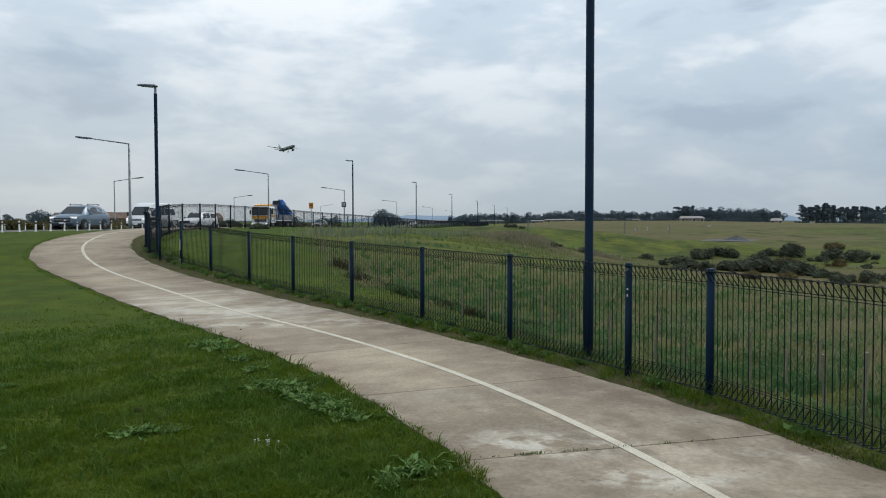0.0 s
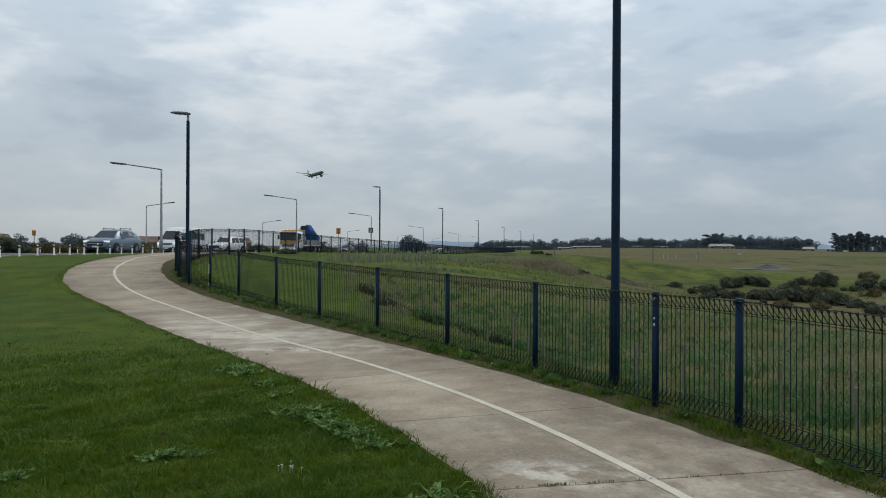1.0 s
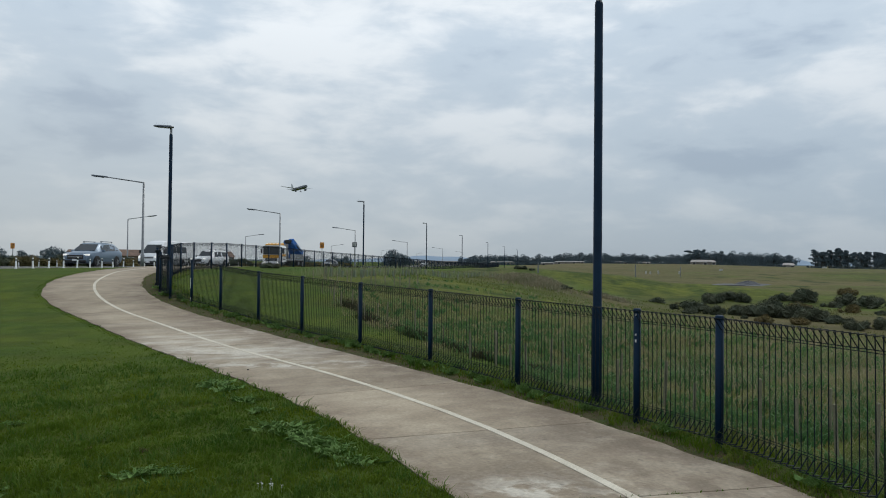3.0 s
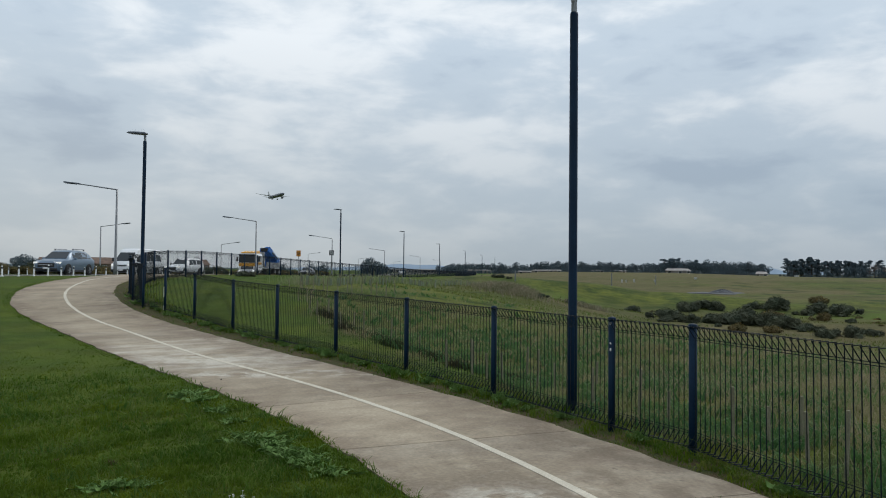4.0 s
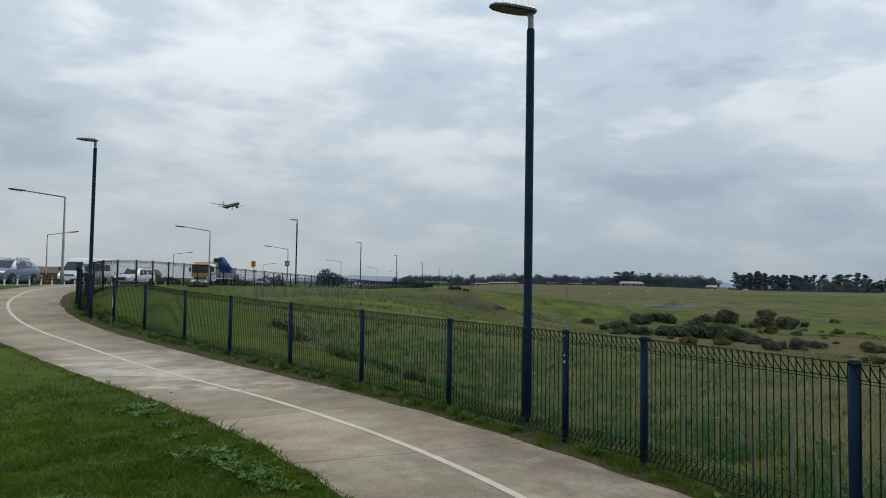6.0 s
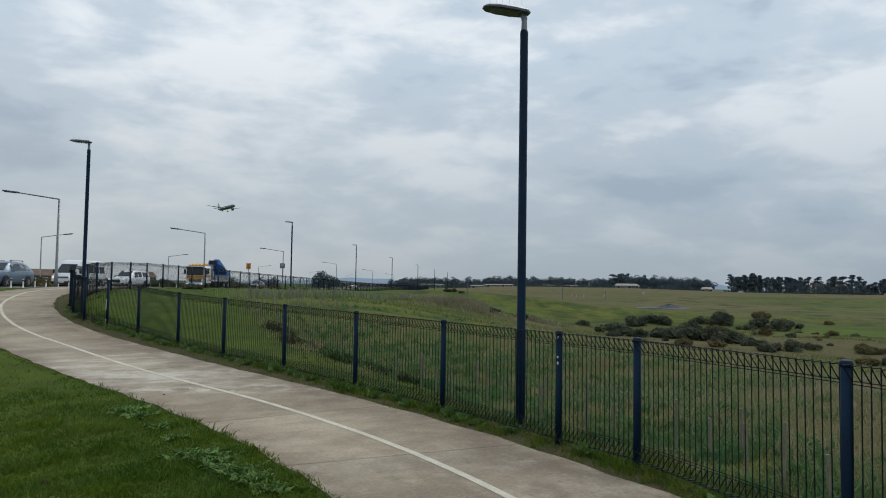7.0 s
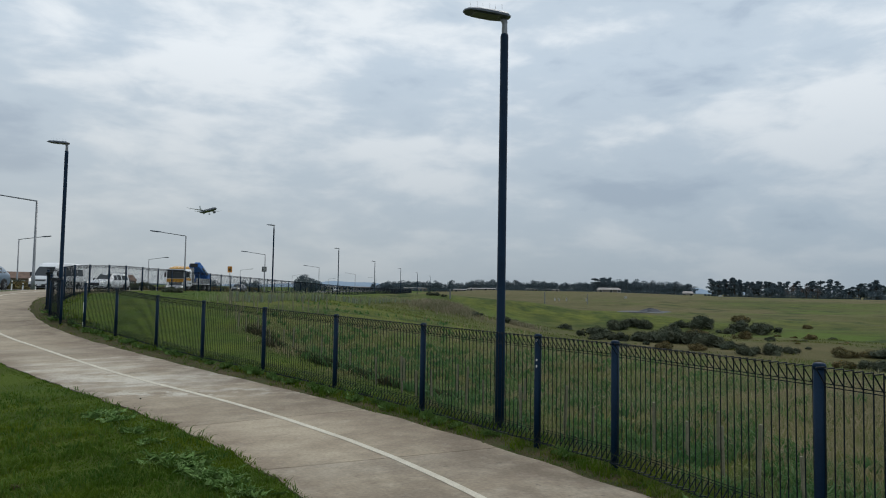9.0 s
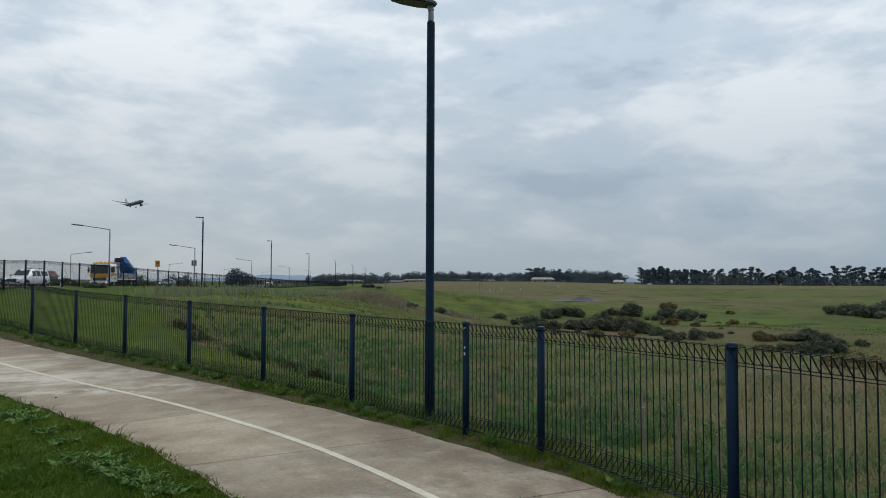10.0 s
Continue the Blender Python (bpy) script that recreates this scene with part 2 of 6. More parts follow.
LAWNBLADE = blades_material("lawn_blade", (0.045, 0.098, 0.010), (0.108, 0.154, 0.012), (0.13, 0.165, 0.022), 0.7, 0.2, 0.06)
BANKBLADE = blades_material("bank_blade", (0.034, 0.078, 0.018), (0.048, 0.090, 0.020), (0.06, 0.10, 0.03), 0.5, 0.3, 0.05)
VERGEBLADE = blades_material("verge_blade", (0.060, 0.128, 0.020), (0.135, 0.165, 0.030), (0.20, 0.17, 0.07), 2.5, 0.5, 0.08)
FIELDBLADE = blades_material("field_blade", (0.105, 0.205, 0.058), (0.262, 0.238, 0.112), (0.40, 0.34, 0.21), 1.1, 0.7, 0.05)
FARBLADE = blades_material("far_field_blade", (0.085, 0.140, 0.028), (0.145, 0.150, 0.048), (0.20, 0.175, 0.080), 0.05, 0.5, 0.05)
DOCKBLADE = blades_material("dock_leaf", (0.052, 0.130, 0.044), (0.092, 0.180, 0.058), (0.15, 0.22, 0.09), 1.2, 0.6, 0.15)
STRAW = blades_material("straw_blade", (0.32, 0.265, 0.17), (0.21, 0.20, 0.11), (0.40, 0.34, 0.23), 0.9, 0.6, 0.05)
REED = blades_material("reed_blade", (0.15, 0.22, 0.09), (0.22, 0.25, 0.12), (0.36, 0.33, 0.22), 0.8, 0.7, 0.1)
SCRUB = blades_material("dead_scrub", (0.23, 0.20, 0.135), (0.12, 0.135, 0.065), (0.36, 0.32, 0.235), 1.2, 0.7, 0.05)
BANKSCRUB = blades_material("bank_scrub", (0.034, 0.058, 0.018), (0.056, 0.052, 0.028), (0.09, 0.08, 0.04), 1.0, 0.5, 0.05)
TUFT = blades_material("tuft_blade", (0.040, 0.098, 0.014), (0.085, 0.150, 0.018), (0.17, 0.22, 0.05), 2.0, 0.7, 0.15)


def ground_material():
    """Grass sheet: mown lawn, rough field, dry grass and bare earth, by the sheet's own attributes."""
    m = bpy.data.materials.new("grass_ground")
    m.use_nodes = True
    t = m.node_tree
    b = t.nodes["Principled BSDF"]
    b.inputs["Roughness"].default_value, b.inputs["Specular IOR Level"].default_value = 0.95, 0.1
    g = t.nodes.new("ShaderNodeNewGeometry")

    def tex(scale, detail=6.0, lo=0.35, hi=0.65):
        n = t.nodes.new("ShaderNodeTexNoise")
        n.inputs["Scale"].default_value, n.inputs["Detail"].default_value, n.inputs["Roughness"].default_value = scale, detail, 0.6
        t.links.new(g.outputs["Position"], n.inputs["Vector"])
        r = t.nodes.new("ShaderNodeMapRange")
        r.inputs["From Min"].default_value, r.inputs["From Max"].default_value = lo, hi
        t.links.new(n.outputs["Fac"], r.inputs["Value"])
        return r.outputs[0], n.outputs["Fac"]

    def mix(f, a, c):
        n = t.nodes.new("ShaderNodeMix")
        n.data_type = "RGBA"
        for s, v in (("Factor", f), ("A", a), ("B", c)):
            if isinstance(v, tuple):
                n.inputs[s].default_value = (*v, 1)
            elif isinstance(v, float):
                n.inputs[s].default_value = v
            else:
                t.links.new(v, n.inputs[s])
        return n.outputs["Result"]

    def attr(name):
        n = t.nodes.new("ShaderNodeAttribute")
        n.attribute_name = name
        return n.outputs["Fac"]

    broad, _ = tex(0.05)
    mid, _ = tex(0.45)
    small, raw = tex(5.0)
    clump, _ = tex(0.28, 9.0, 0.40, 0.60)
    clod, _ = tex(1.1, 6.0, 0.42, 0.58)
    tiny, raw2 = tex(38.0)
    lawn = mix(mid, mix(clod, (0.037, 0.067, 0.010), (0.051, 0.086, 0.012)), mix(clod, (0.062, 0.082, 0.011), (0.080, 0.107, 0.013)))
    field = mix(mid, (0.038, 0.062, 0.012), (0.060, 0.071, 0.017))
    streak, _ = tex(0.035, 8.0, 0.46, 0.55)
    field = mix(streak, field, (0.066, 0.106, 0.014))
    field = mix(broad, field, (0.074, 0.076, 0.024))
    tan, _ = tex(0.022, 9.0, 0.50, 0.57)
    field = mix(tan, field, (0.104, 0.090, 0.040))
    sedge, _ = tex(0.16, 10.0, 0.54, 0.63)
    field = mix(sedge, field, (0.024, 0.042, 0.010))
    dry = mix(mid, (0.128, 0.100, 0.052), (0.078, 0.074, 0.030))
    col = mix(attr("mown"), field, lawn)
    wob = t.nodes.new("ShaderNodeMath")
    wob.operation = "MULTIPLY"
    t.links.new(attr("dry"), wob.inputs[0])
    sm = t.nodes.new("ShaderNodeMapRange")
    sm.inputs["To Min"].default_value, sm.inputs["To Max"].default_value = 0.55, 1.0
    t.links.new(small, sm.inputs["Value"])
    t.links.new(sm.outputs[0], wob.inputs[1])
    col = mix(wob.outputs[0], col, dry)
    col = mix(attr("lush"), col, mix(clump, mix(clod, (0.028, 0.045, 0.011), (0.054, 0.080, 0.014)), mix(clod, (0.076, 0.098, 0.016), (0.122, 0.130, 0.022))))
    col = mix(attr("dirt"), col, mix(small, (0.098, 0.068, 0.042), (0.046, 0.058, 0.022)))
    hsv = t.nodes.new("ShaderNodeHueSaturation")
    vr = t.nodes.new("ShaderNodeMapRange")
    vr.inputs["To Min"].default_value, vr.inputs["To Max"].default_value = 0.72, 1.22
    ad = t.nodes.new("ShaderNodeMath")
    ad.operation = "MULTIPLY_ADD"
    ad.inputs[1].default_value, ad.inputs[2].default_value = 0.5, 0.25
    sums = t.nodes.new("ShaderNodeMath")
    sums.operation = "ADD"
    t.links.new(raw, sums.inputs[0])
    t.links.new(raw2, sums.inputs[1])
    t.links.new(sums.outputs[0], ad.inputs[0])
    t.links.new(ad.outputs[0], vr.inputs["Value"])
    t.links.new(vr.outputs[0], hsv.inputs["Value"])
    t.links.new(col, hsv.inputs["Color"])
    t.links.new(hsv.outputs[0], b.inputs["Base Color"])
    bp = t.nodes.new("ShaderNodeBump")
    bp.inputs["Strength"].default_value, bp.inputs["Distance"].default_value = 0.8, 0.05
    t.links.new(sums.outputs[0], bp.inputs["Height"])
    t.links.new(bp.outputs[0], b.inputs["Normal"])
    return m


def concrete_material():
    """Weathered concrete: brown-grey stains, pale worn patches, pores."""
    m = bpy.data.materials.new("weathered_concrete")
    m.use_nodes = True
    t = m.node_tree
    b = t.nodes["Principled BSDF"]
    b.inputs["Roughness"].default_value, b.inputs["Specular IOR Level"].default_value = 0.82, 0.3
    g = t.nodes.new("ShaderNodeNewGeometry")
    oi = t.nodes.new("ShaderNodeObjectInfo")

    def tex(scale, lo, hi, detail=7.0, stretch=(1, 1, 1), rot=0.0):
        turn = t.nodes.new("ShaderNodeMapping")
        turn.inputs["Rotation"].default_value = (0, 0, rot)
        t.links.new(g.outputs["Position"], turn.inputs[0])
        mp = t.nodes.new("ShaderNodeMapping")
        mp.inputs["Scale"].default_value = stretch
        t.links.new(turn.outputs[0], mp.inputs[0])
        n = t.nodes.new("ShaderNodeTexNoise")
        n.inputs["Scale"].default_value, n.inputs["Detail"].default_value, n.inputs["Roughness"].default_value = scale, detail, 0.62
        t.links.new(mp.outputs[0], n.inputs["Vector"])
        r = t.nodes.new("ShaderNodeMapRange")
        r.inputs["From Min"].default_value, r.inputs["From Max"].default_value = lo, hi
        t.links.new(n.outputs["Fac"], r.inputs["Value"])
        return r.outputs[0], n.outputs["Fac"]

    def mix(f, a, c):
        n = t.nodes.new("ShaderNodeMix")
        n.data_type = "RGBA"
        for s, v in (("Factor", f), ("A", a), ("B", c)):
            if isinstance(v, tuple):
                n.inputs[s].default_value = (*v, 1)
            else:
                t.links.new(v, n.inputs[s])
        return n.outputs["Result"]

    def op(kind, a, c):
        n = t.nodes.new("ShaderNodeMath")
        n.operation = kind
        for i, v in enumerate((a, c)):
            if isinstance(v, (int, float)):
                n.inputs[i].default_value = v
            else:
                t.links.new(v, n.inputs[i])
        return n.outputs[0]

    stain, _ = tex(0.8, 0.38, 0.64, 10.0, stretch=(0.75, 1.1, 1), rot=-0.4)
    blotch, _ = tex(2.0, 0.50, 0.68, 10.0, stretch=(0.7, 1.3, 1), rot=-0.4)
    pores, raw = tex(26.0, 0.3, 0.7, 8.0)
    col = mix(stain, (0.362, 0.302, 0.218), (0.232, 0.184, 0.128))
    # pale scoured areas at two places along the path
    wobble, _ = tex(3.2, 0.45, 0.55, 10.0, stretch=(1, 1.2, 1), rot=0.1)
    pale = 0.0
    for x, y, rx, ry in ((0.75, 5.35, 0.8, 0.45), (-4.4, 13.1, 2.0, 0.9), (-2.9, 11.6, 1.6, 0.35), (-1.6, 11.9, 1.2, 0.45), (2.55, 5.0, 0.35, 0.16), (1.5, 4.5, 0.6, 0.2)):
        mp = t.nodes.new("ShaderNodeMapping")
        mp.inputs["Location"].default_value = (-x / rx, -y / ry, 0)
        mp.inputs["Scale"].default_value = (1 / rx, 1 / ry, 0)
        t.links.new(g.outputs["Position"], mp.inputs[0])
        ln = t.nodes.new("ShaderNodeVectorMath")
        ln.operation = "LENGTH"
        t.links.new(mp.outputs[0], ln.inputs[0])
        r = t.nodes.new("ShaderNodeMapRange")
        r.inputs["From Min"].default_value, r.inputs["From Max"].default_value = 1.2, 0.3
        t.links.new(ln.outputs["Value"], r.inputs["Value"])
        pale = op("MAXIMUM", r.outputs[0], pale)
    col = mix(op("MULTIPLY", op("MULTIPLY", pale, wobble), 0.95), col, (0.54, 0.50, 0.42))
    sc = t.nodes.new("ShaderNodeAttribute")
    sc.attribute_name = "scoured"
    streaky, _ = tex(0.75, 0.40, 0.62, 6.0, stretch=(0.7, 1.9, 1), rot=-0.45)
    col = mix(op("MULTIPLY", op("MULTIPLY", sc.outputs["Fac"], streaky), 0.95), col, (0.55, 0.505, 0.42))
    col = mix(op("MULTIPLY", blotch, 0.5), col, (0.185, 0.148, 0.108))
    ed = t.nodes.new("ShaderNodeAttribute")
    ed.attribute_name = "edge"
    grime, _ = tex(1.9, 0.36, 0.62, 9.0)
    col = mix(op("MULTIPLY", op("MULTIPLY", ed.outputs["Fac"], grime), 0.85), col, (0.168, 0.124, 0.086))
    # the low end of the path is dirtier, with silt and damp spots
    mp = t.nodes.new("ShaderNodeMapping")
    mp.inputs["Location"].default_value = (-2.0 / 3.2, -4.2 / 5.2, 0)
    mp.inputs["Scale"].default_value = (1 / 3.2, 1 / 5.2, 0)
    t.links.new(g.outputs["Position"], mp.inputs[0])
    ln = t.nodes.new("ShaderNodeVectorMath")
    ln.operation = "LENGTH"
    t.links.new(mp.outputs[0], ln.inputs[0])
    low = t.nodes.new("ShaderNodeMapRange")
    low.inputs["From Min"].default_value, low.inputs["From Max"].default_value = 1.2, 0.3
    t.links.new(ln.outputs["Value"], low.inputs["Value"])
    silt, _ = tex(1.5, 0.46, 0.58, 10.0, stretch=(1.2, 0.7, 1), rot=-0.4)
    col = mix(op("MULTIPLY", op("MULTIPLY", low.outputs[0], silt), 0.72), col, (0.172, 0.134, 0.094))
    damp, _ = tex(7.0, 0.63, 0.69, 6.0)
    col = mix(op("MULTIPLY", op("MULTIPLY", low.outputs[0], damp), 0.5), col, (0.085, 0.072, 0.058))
    light, _ = tex(4.5, 0.56, 0.72, 8.0)
    col = mix(op("MULTIPLY", light, 0.3), col, (0.44, 0.39, 0.31))
    hsv = t.nodes.new("ShaderNodeHueSaturation")
    vr = t.nodes.new("ShaderNodeMapRange")
    vr.inputs["To Min"].default_value, vr.inputs["To Max"].default_value = 0.80, 1.16
    t.links.new(pores, vr.inputs["Value"])
    rr = t.nodes.new("ShaderNodeMapRange")
    rr.inputs["To Min"].default_value, rr.inputs["To Max"].default_value = 0.92, 1.06
    t.links.new(oi.outputs["Random"], rr.inputs["Value"])
    t.links.new(op("MULTIPLY", vr.outputs[0], rr.outputs[0]), hsv.inputs["Value"])
    t.links.new(col, hsv.inputs["Color"])
    t.links.new(hsv.outputs[0], b.inputs["Base Color"])
    bp = t.nodes.new("ShaderNodeBump")
    bp.inputs["Strength"].default_value, bp.inputs["Distance"].default_value = 0.35, 0.004
    t.links.new(raw, bp.inputs["Height"])
    t.links.new(bp.outputs[0], b.inputs["Normal"])
    return m


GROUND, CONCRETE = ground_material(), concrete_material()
BED = material("dark_joint_filler", (0.045, 0.04, 0.033), 0.95, 0, 0.2)
ASPHALT = material("worn_asphalt", (0.075, 0.076, 0.078), 0.85, 0, 0.15, 0.3, 0.3, second=(0.06, 0.06, 0.062), fine_scale=30)


# ---- building helpers ----
def link_mesh(name, me, mat, parent=None, label="", smooth=False):
    if mat is not None:
        me.materials.append(mat)
    if smooth:
        me.polygons.foreach_set("use_smooth", [True] * len(me.polygons))
    ob = new(name, me)
    if parent is not None:
        ob.parent = parent
    if label:
        tagged(ob, label)
    return ob


def part(name, bm, mat, parent=None, label="", smooth=False):
    me = bpy.data.meshes.new(name)
    bmesh.ops.recalc_face_normals(bm, faces=bm.faces)
    bm.to_mesh(me)
    bm.free()
    return link_mesh(name, me, mat, parent, label, smooth)


def raw_mesh(name, verts, faces):
    """A mesh from arrays: verts (n, 3), faces (m, 3 or 4)."""
    verts, faces = np.asarray(verts, np.float32), np.asarray(faces, np.int32)
    me = bpy.data.meshes.new(name)
    me.vertices.add(len(verts))
    me.vertices.foreach_set("co", verts.ravel())
    k = faces.shape[1]
    me.loops.add(faces.size)
    me.loops.foreach_set("vertex_index", faces.ravel())
    me.polygons.add(len(faces))
    me.polygons.foreach_set("loop_start", np.arange(0, faces.size, k, dtype=np.int32))
    me.polygons.foreach_set("use_smooth", np.zeros(len(faces), dtype=bool))
    me.update(calc_edges=True)
    return me


def empty(name, m, label, category, group="", kind=""):
    ob = new(name)
    ob.empty_display_size = 0.2
    ob.matrix_basis = m
    return tagged(ob, label, category, group, kind)


def box(bm, size, at, bevel=0.0, rot=None):
    m = Matrix.Translation(at) @ (rot or Matrix()) @ Matrix.Diagonal((*size, 1))
    r = bmesh.ops.create_cube(bm, size=1.0, matrix=m)
    if bevel:
        edges = list({e for v in r["verts"] for e in v.link_edges})
        bmesh.ops.bevel(bm, geom=edges, offset=bevel, segments=2, affect="EDGES", profile=0.5)
    return bm


def tube(bm, a, b, ra, rb=None, n=10, caps=True):
    a, b = Vector(a), Vector(b)
    rb = ra if rb is None else rb
    m = Matrix.Translation((a + b) / 2) @ (b - a).to_track_quat("Z", "Y").to_matrix().to_4x4()
    bmesh.ops.create_cone(bm, cap_ends=caps, segments=n, radius1=ra, radius2=rb, depth=(b - a).length, matrix=m)
    return bm


def lathe(bm, profile, n=16, m=None):
    """A turned form: profile of (radius, height)."""
    m = m or Matrix()
    rings = []
    for r, z in profile:
        rings.append([bm.verts.new(m @ Vector((r * math.cos(2 * math.pi * k / n), r * math.sin(2 * math.pi * k / n), z))) for k in range(n)])
    for p, q in zip(rings, rings[1:]):
        for k in range(n):
            bm.faces.new((p[k], p[(k + 1) % n], q[(k + 1) % n], q[k]))
    bm.faces.new(rings[0][::-1])
    bm.faces.new(rings[-1])
    return bm


def hull(bm, rings):
    """Joins closed rings of equal count into a skin with closed ends."""
    made = [[bm.verts.new(v) for v in r] for r in rings]
    for p, q in zip(made, made[1:]):
        for k in range(len(p)):
            bm.faces.new((p[k], p[(k + 1) % len(p)], q[(k + 1) % len(p)], q[k]))
    bm.faces.new(made[0][::-1])
    bm.faces.new(made[-1])
    return bm


# ---- the lie of the land ----
RISE_Y = (0, 10, 13.9, 15.7, 17.6, 19.9, 21, 22, 25, 30, 36, 44, 60, 118, 200)
RISE_Z = (0, 0.02, 0.1, 0.18, 0.25, 0.35, 0.5, 0.65, 1.0, 1.27, 1.42, 1.42, 1.25, 0.62, 0.45)
FENCE_Y = (-14, -6, 0, 4.47, 6.81, 9.93, 13.87, 17.6, 21.1, 24.65, 30.5, 37.5, 44.6, 57, 86, 116, 160, 232, 600)
FENCE_X = (9.6, 7.2, 4.9, 3.28, 2.63, 0.94, -1.8, -4.81, -7.75, -10.1, -11.5, -11.6, -11.25, -10.0, -5.6, -1.1, 5.0, 13.0, 60.0)
EDGE_L_Y = (-12, -4, 0, 2, 4.23, 5.04, 6.02, 7.16, 8.02, 8.7, 9.65, 10.56, 11.37, 12.4, 13.6, 14.98, 16.96, 19.18, 20.94, 22.25, 24.35, 27.4, 30, 33, 37, 45)
EDGE_L_X = (5.3, 2.6, 1.55, 1.0, 0.38, 0.1, -0.36, -0.98, -1.47, -1.94, -2.62, -3.3, -4.0, -4.87, -5.87, -7.02, -8.6, -10.42, -12.0, -12.95, -13.92, -14.8, -15.2, -15.6, -15.9, -15.5)
EDGE_R_Y = (-12, -4, 0, 4.7, 5.42, 6.18, 6.92, 8.16, 8.95, 9.4, 9.97, 10.68, 11.2, 11.8, 12.68, 13.38, 13.92, 14.71, 15.83, 17.0, 18.85, 20.44, 21.8, 23.95, 27.1, 30, 33, 37, 45)
EDGE_R_X = (8.4, 5.9, 4.5, 3.05, 2.78, 2.4, 2.06, 1.45, 1.0, 0.71, 0.34, -0.1, -0.5, -0.98, -1.62, -2.2, -2.68, -3.35, -4.25, -5.22, -6.68, -8.02, -9.2, -10.5, -11.75, -12.4, -12.8, -13.0, -12.5)
KERB_Y = (-60, 20, 50, 78, 112, 172, 251, 400, 900)
KERB_X = (-23.5, -23.2, -22.9, -20.6, -17.2, -12.8, -6.0, 9.0, 60.0)
MOWN_Y = (-60, 8, 10, 11.9, 13.2, 14.3, 15.5, 17.4, 18.5, 21.5, 27.5, 31.4, 36, 40, 60, 86, 120, 250)
MOWN_X = (1.7, 1.7, 1.35, 0.9, 0.3, -0.35, -0.9, -1.7, -2.3, -3.3, -4.7, -5.4, -5.2, -4.6, -2.0, 2.0, 6.0, 22.0)


def ease(a, b, v):
    u = np.clip((np.asarray(v, float) - a) / (b - a), 0, 1)
    return u * u * (3 - 2 * u)


def curve_x(y, ys, xs):
    """x of a line over y, with its corners rounded off."""
    y = np.asarray(y, float)
    return (np.interp(y - 0.8, ys, xs) + 2 * np.interp(y, ys, xs) + np.interp(y + 0.8, ys, xs)) / 4


def fence_x(y):
    return np.interp(y, FENCE_Y, FENCE_X)


def height(x, y):
    x, y = np.asarray(x, float), np.asarray(y, float)
    level = (np.interp(y - 1, RISE_Y, RISE_Z) + np.interp(y, RISE_Y, RISE_Z) + np.interp(y + 1, RISE_Y, RISE_Z)) / 3
    level = level - 0.17 * ease(-15, -21, x) * ease(22, 32, y) * ease(90, 62, y)
    s = np.maximum((x - fence_x(y)) * 0.8 - 0.3, 0)
    d = np.hypot(x, y)
    # the field falls away from the fence to a hollow and climbs again to the far trees
    hollow = -2.15 * ease(4, 48, d) + 4.1 * ease(100, 340, d)
    mix = ease(1, 26, s)
    mound = 2.1 * np.exp(-(((x - 20) / 15) ** 2) - ((y - 92) / 8) ** 2) + 0.75 * np.exp(-(((x - 6.2) / 3.6) ** 2) - ((y - 60) / 5) ** 2)
    mound = mound + 0.8 * np.exp(-(((x - 34) / 9) ** 2) - ((y - 84) / 6) ** 2)
    lumps = 0.12 * np.sin(x * 0.45 + 1.3 * np.sin(y * 0.21)) * np.sin(y * 0.37 + 0.8) * ease(1.5, 8, s)
    lumps = lumps + 0.28 * np.sin(x * 0.13 + 0.4) * np.sin(y * 0.17 + x * 0.05) * ease(20, 50, s) * ease(320, 200, d)
    # a small bank drops from the mown strip to the rough ground, and the far pasture lies lower to the east
    step = -0.22 * ease(0.0, 0.9, x - np.interp(y, MOWN_Y, MOWN_X)) * ease(30, 24, y) * ease(10, 13, y)
    east = -1.7 * ease(0.30, 0.50, np.arctan2(x, np.maximum(y, 1.0))) * ease(200, 390, d)
    return level * (1 - mix) + hollow * mix + mound * ease(1, 5, s) + lumps + step + east


def h1(x, y):
    return float(height(x, y))


def lattice(lo, hi, a, b, step, grow):
    vals = list(np.arange(a, b, step))
    d, v = step, vals[-1]
    while v < hi:
        d *= grow
        v += d
        vals.append(v)
    d, v = step, a
    while v > lo:
        d *= grow
        v -= d
        vals.insert(0, v)
    return np.array(vals)


rng = np.random.default_rng(7)


def patches(x, y, scale, seed):
    """Soft random patches, 0 to 1."""
    g = np.random.default_rng(seed)
    out = np.zeros(np.shape(x))
    for k in range(9):
        a, f, ph = g.uniform(0, 2 * math.pi), g.uniform(0.5, 1.9) / scale, g.uniform(0, 6.28)
        out = out + np.sin((np.cos(a) * x + np.sin(a) * y) * 2 * math.pi * f + ph + 1.1 * np.sin(y * f * 2.3 + ph))
    return np.clip(0.5 + out / 6.5, 0, 1)


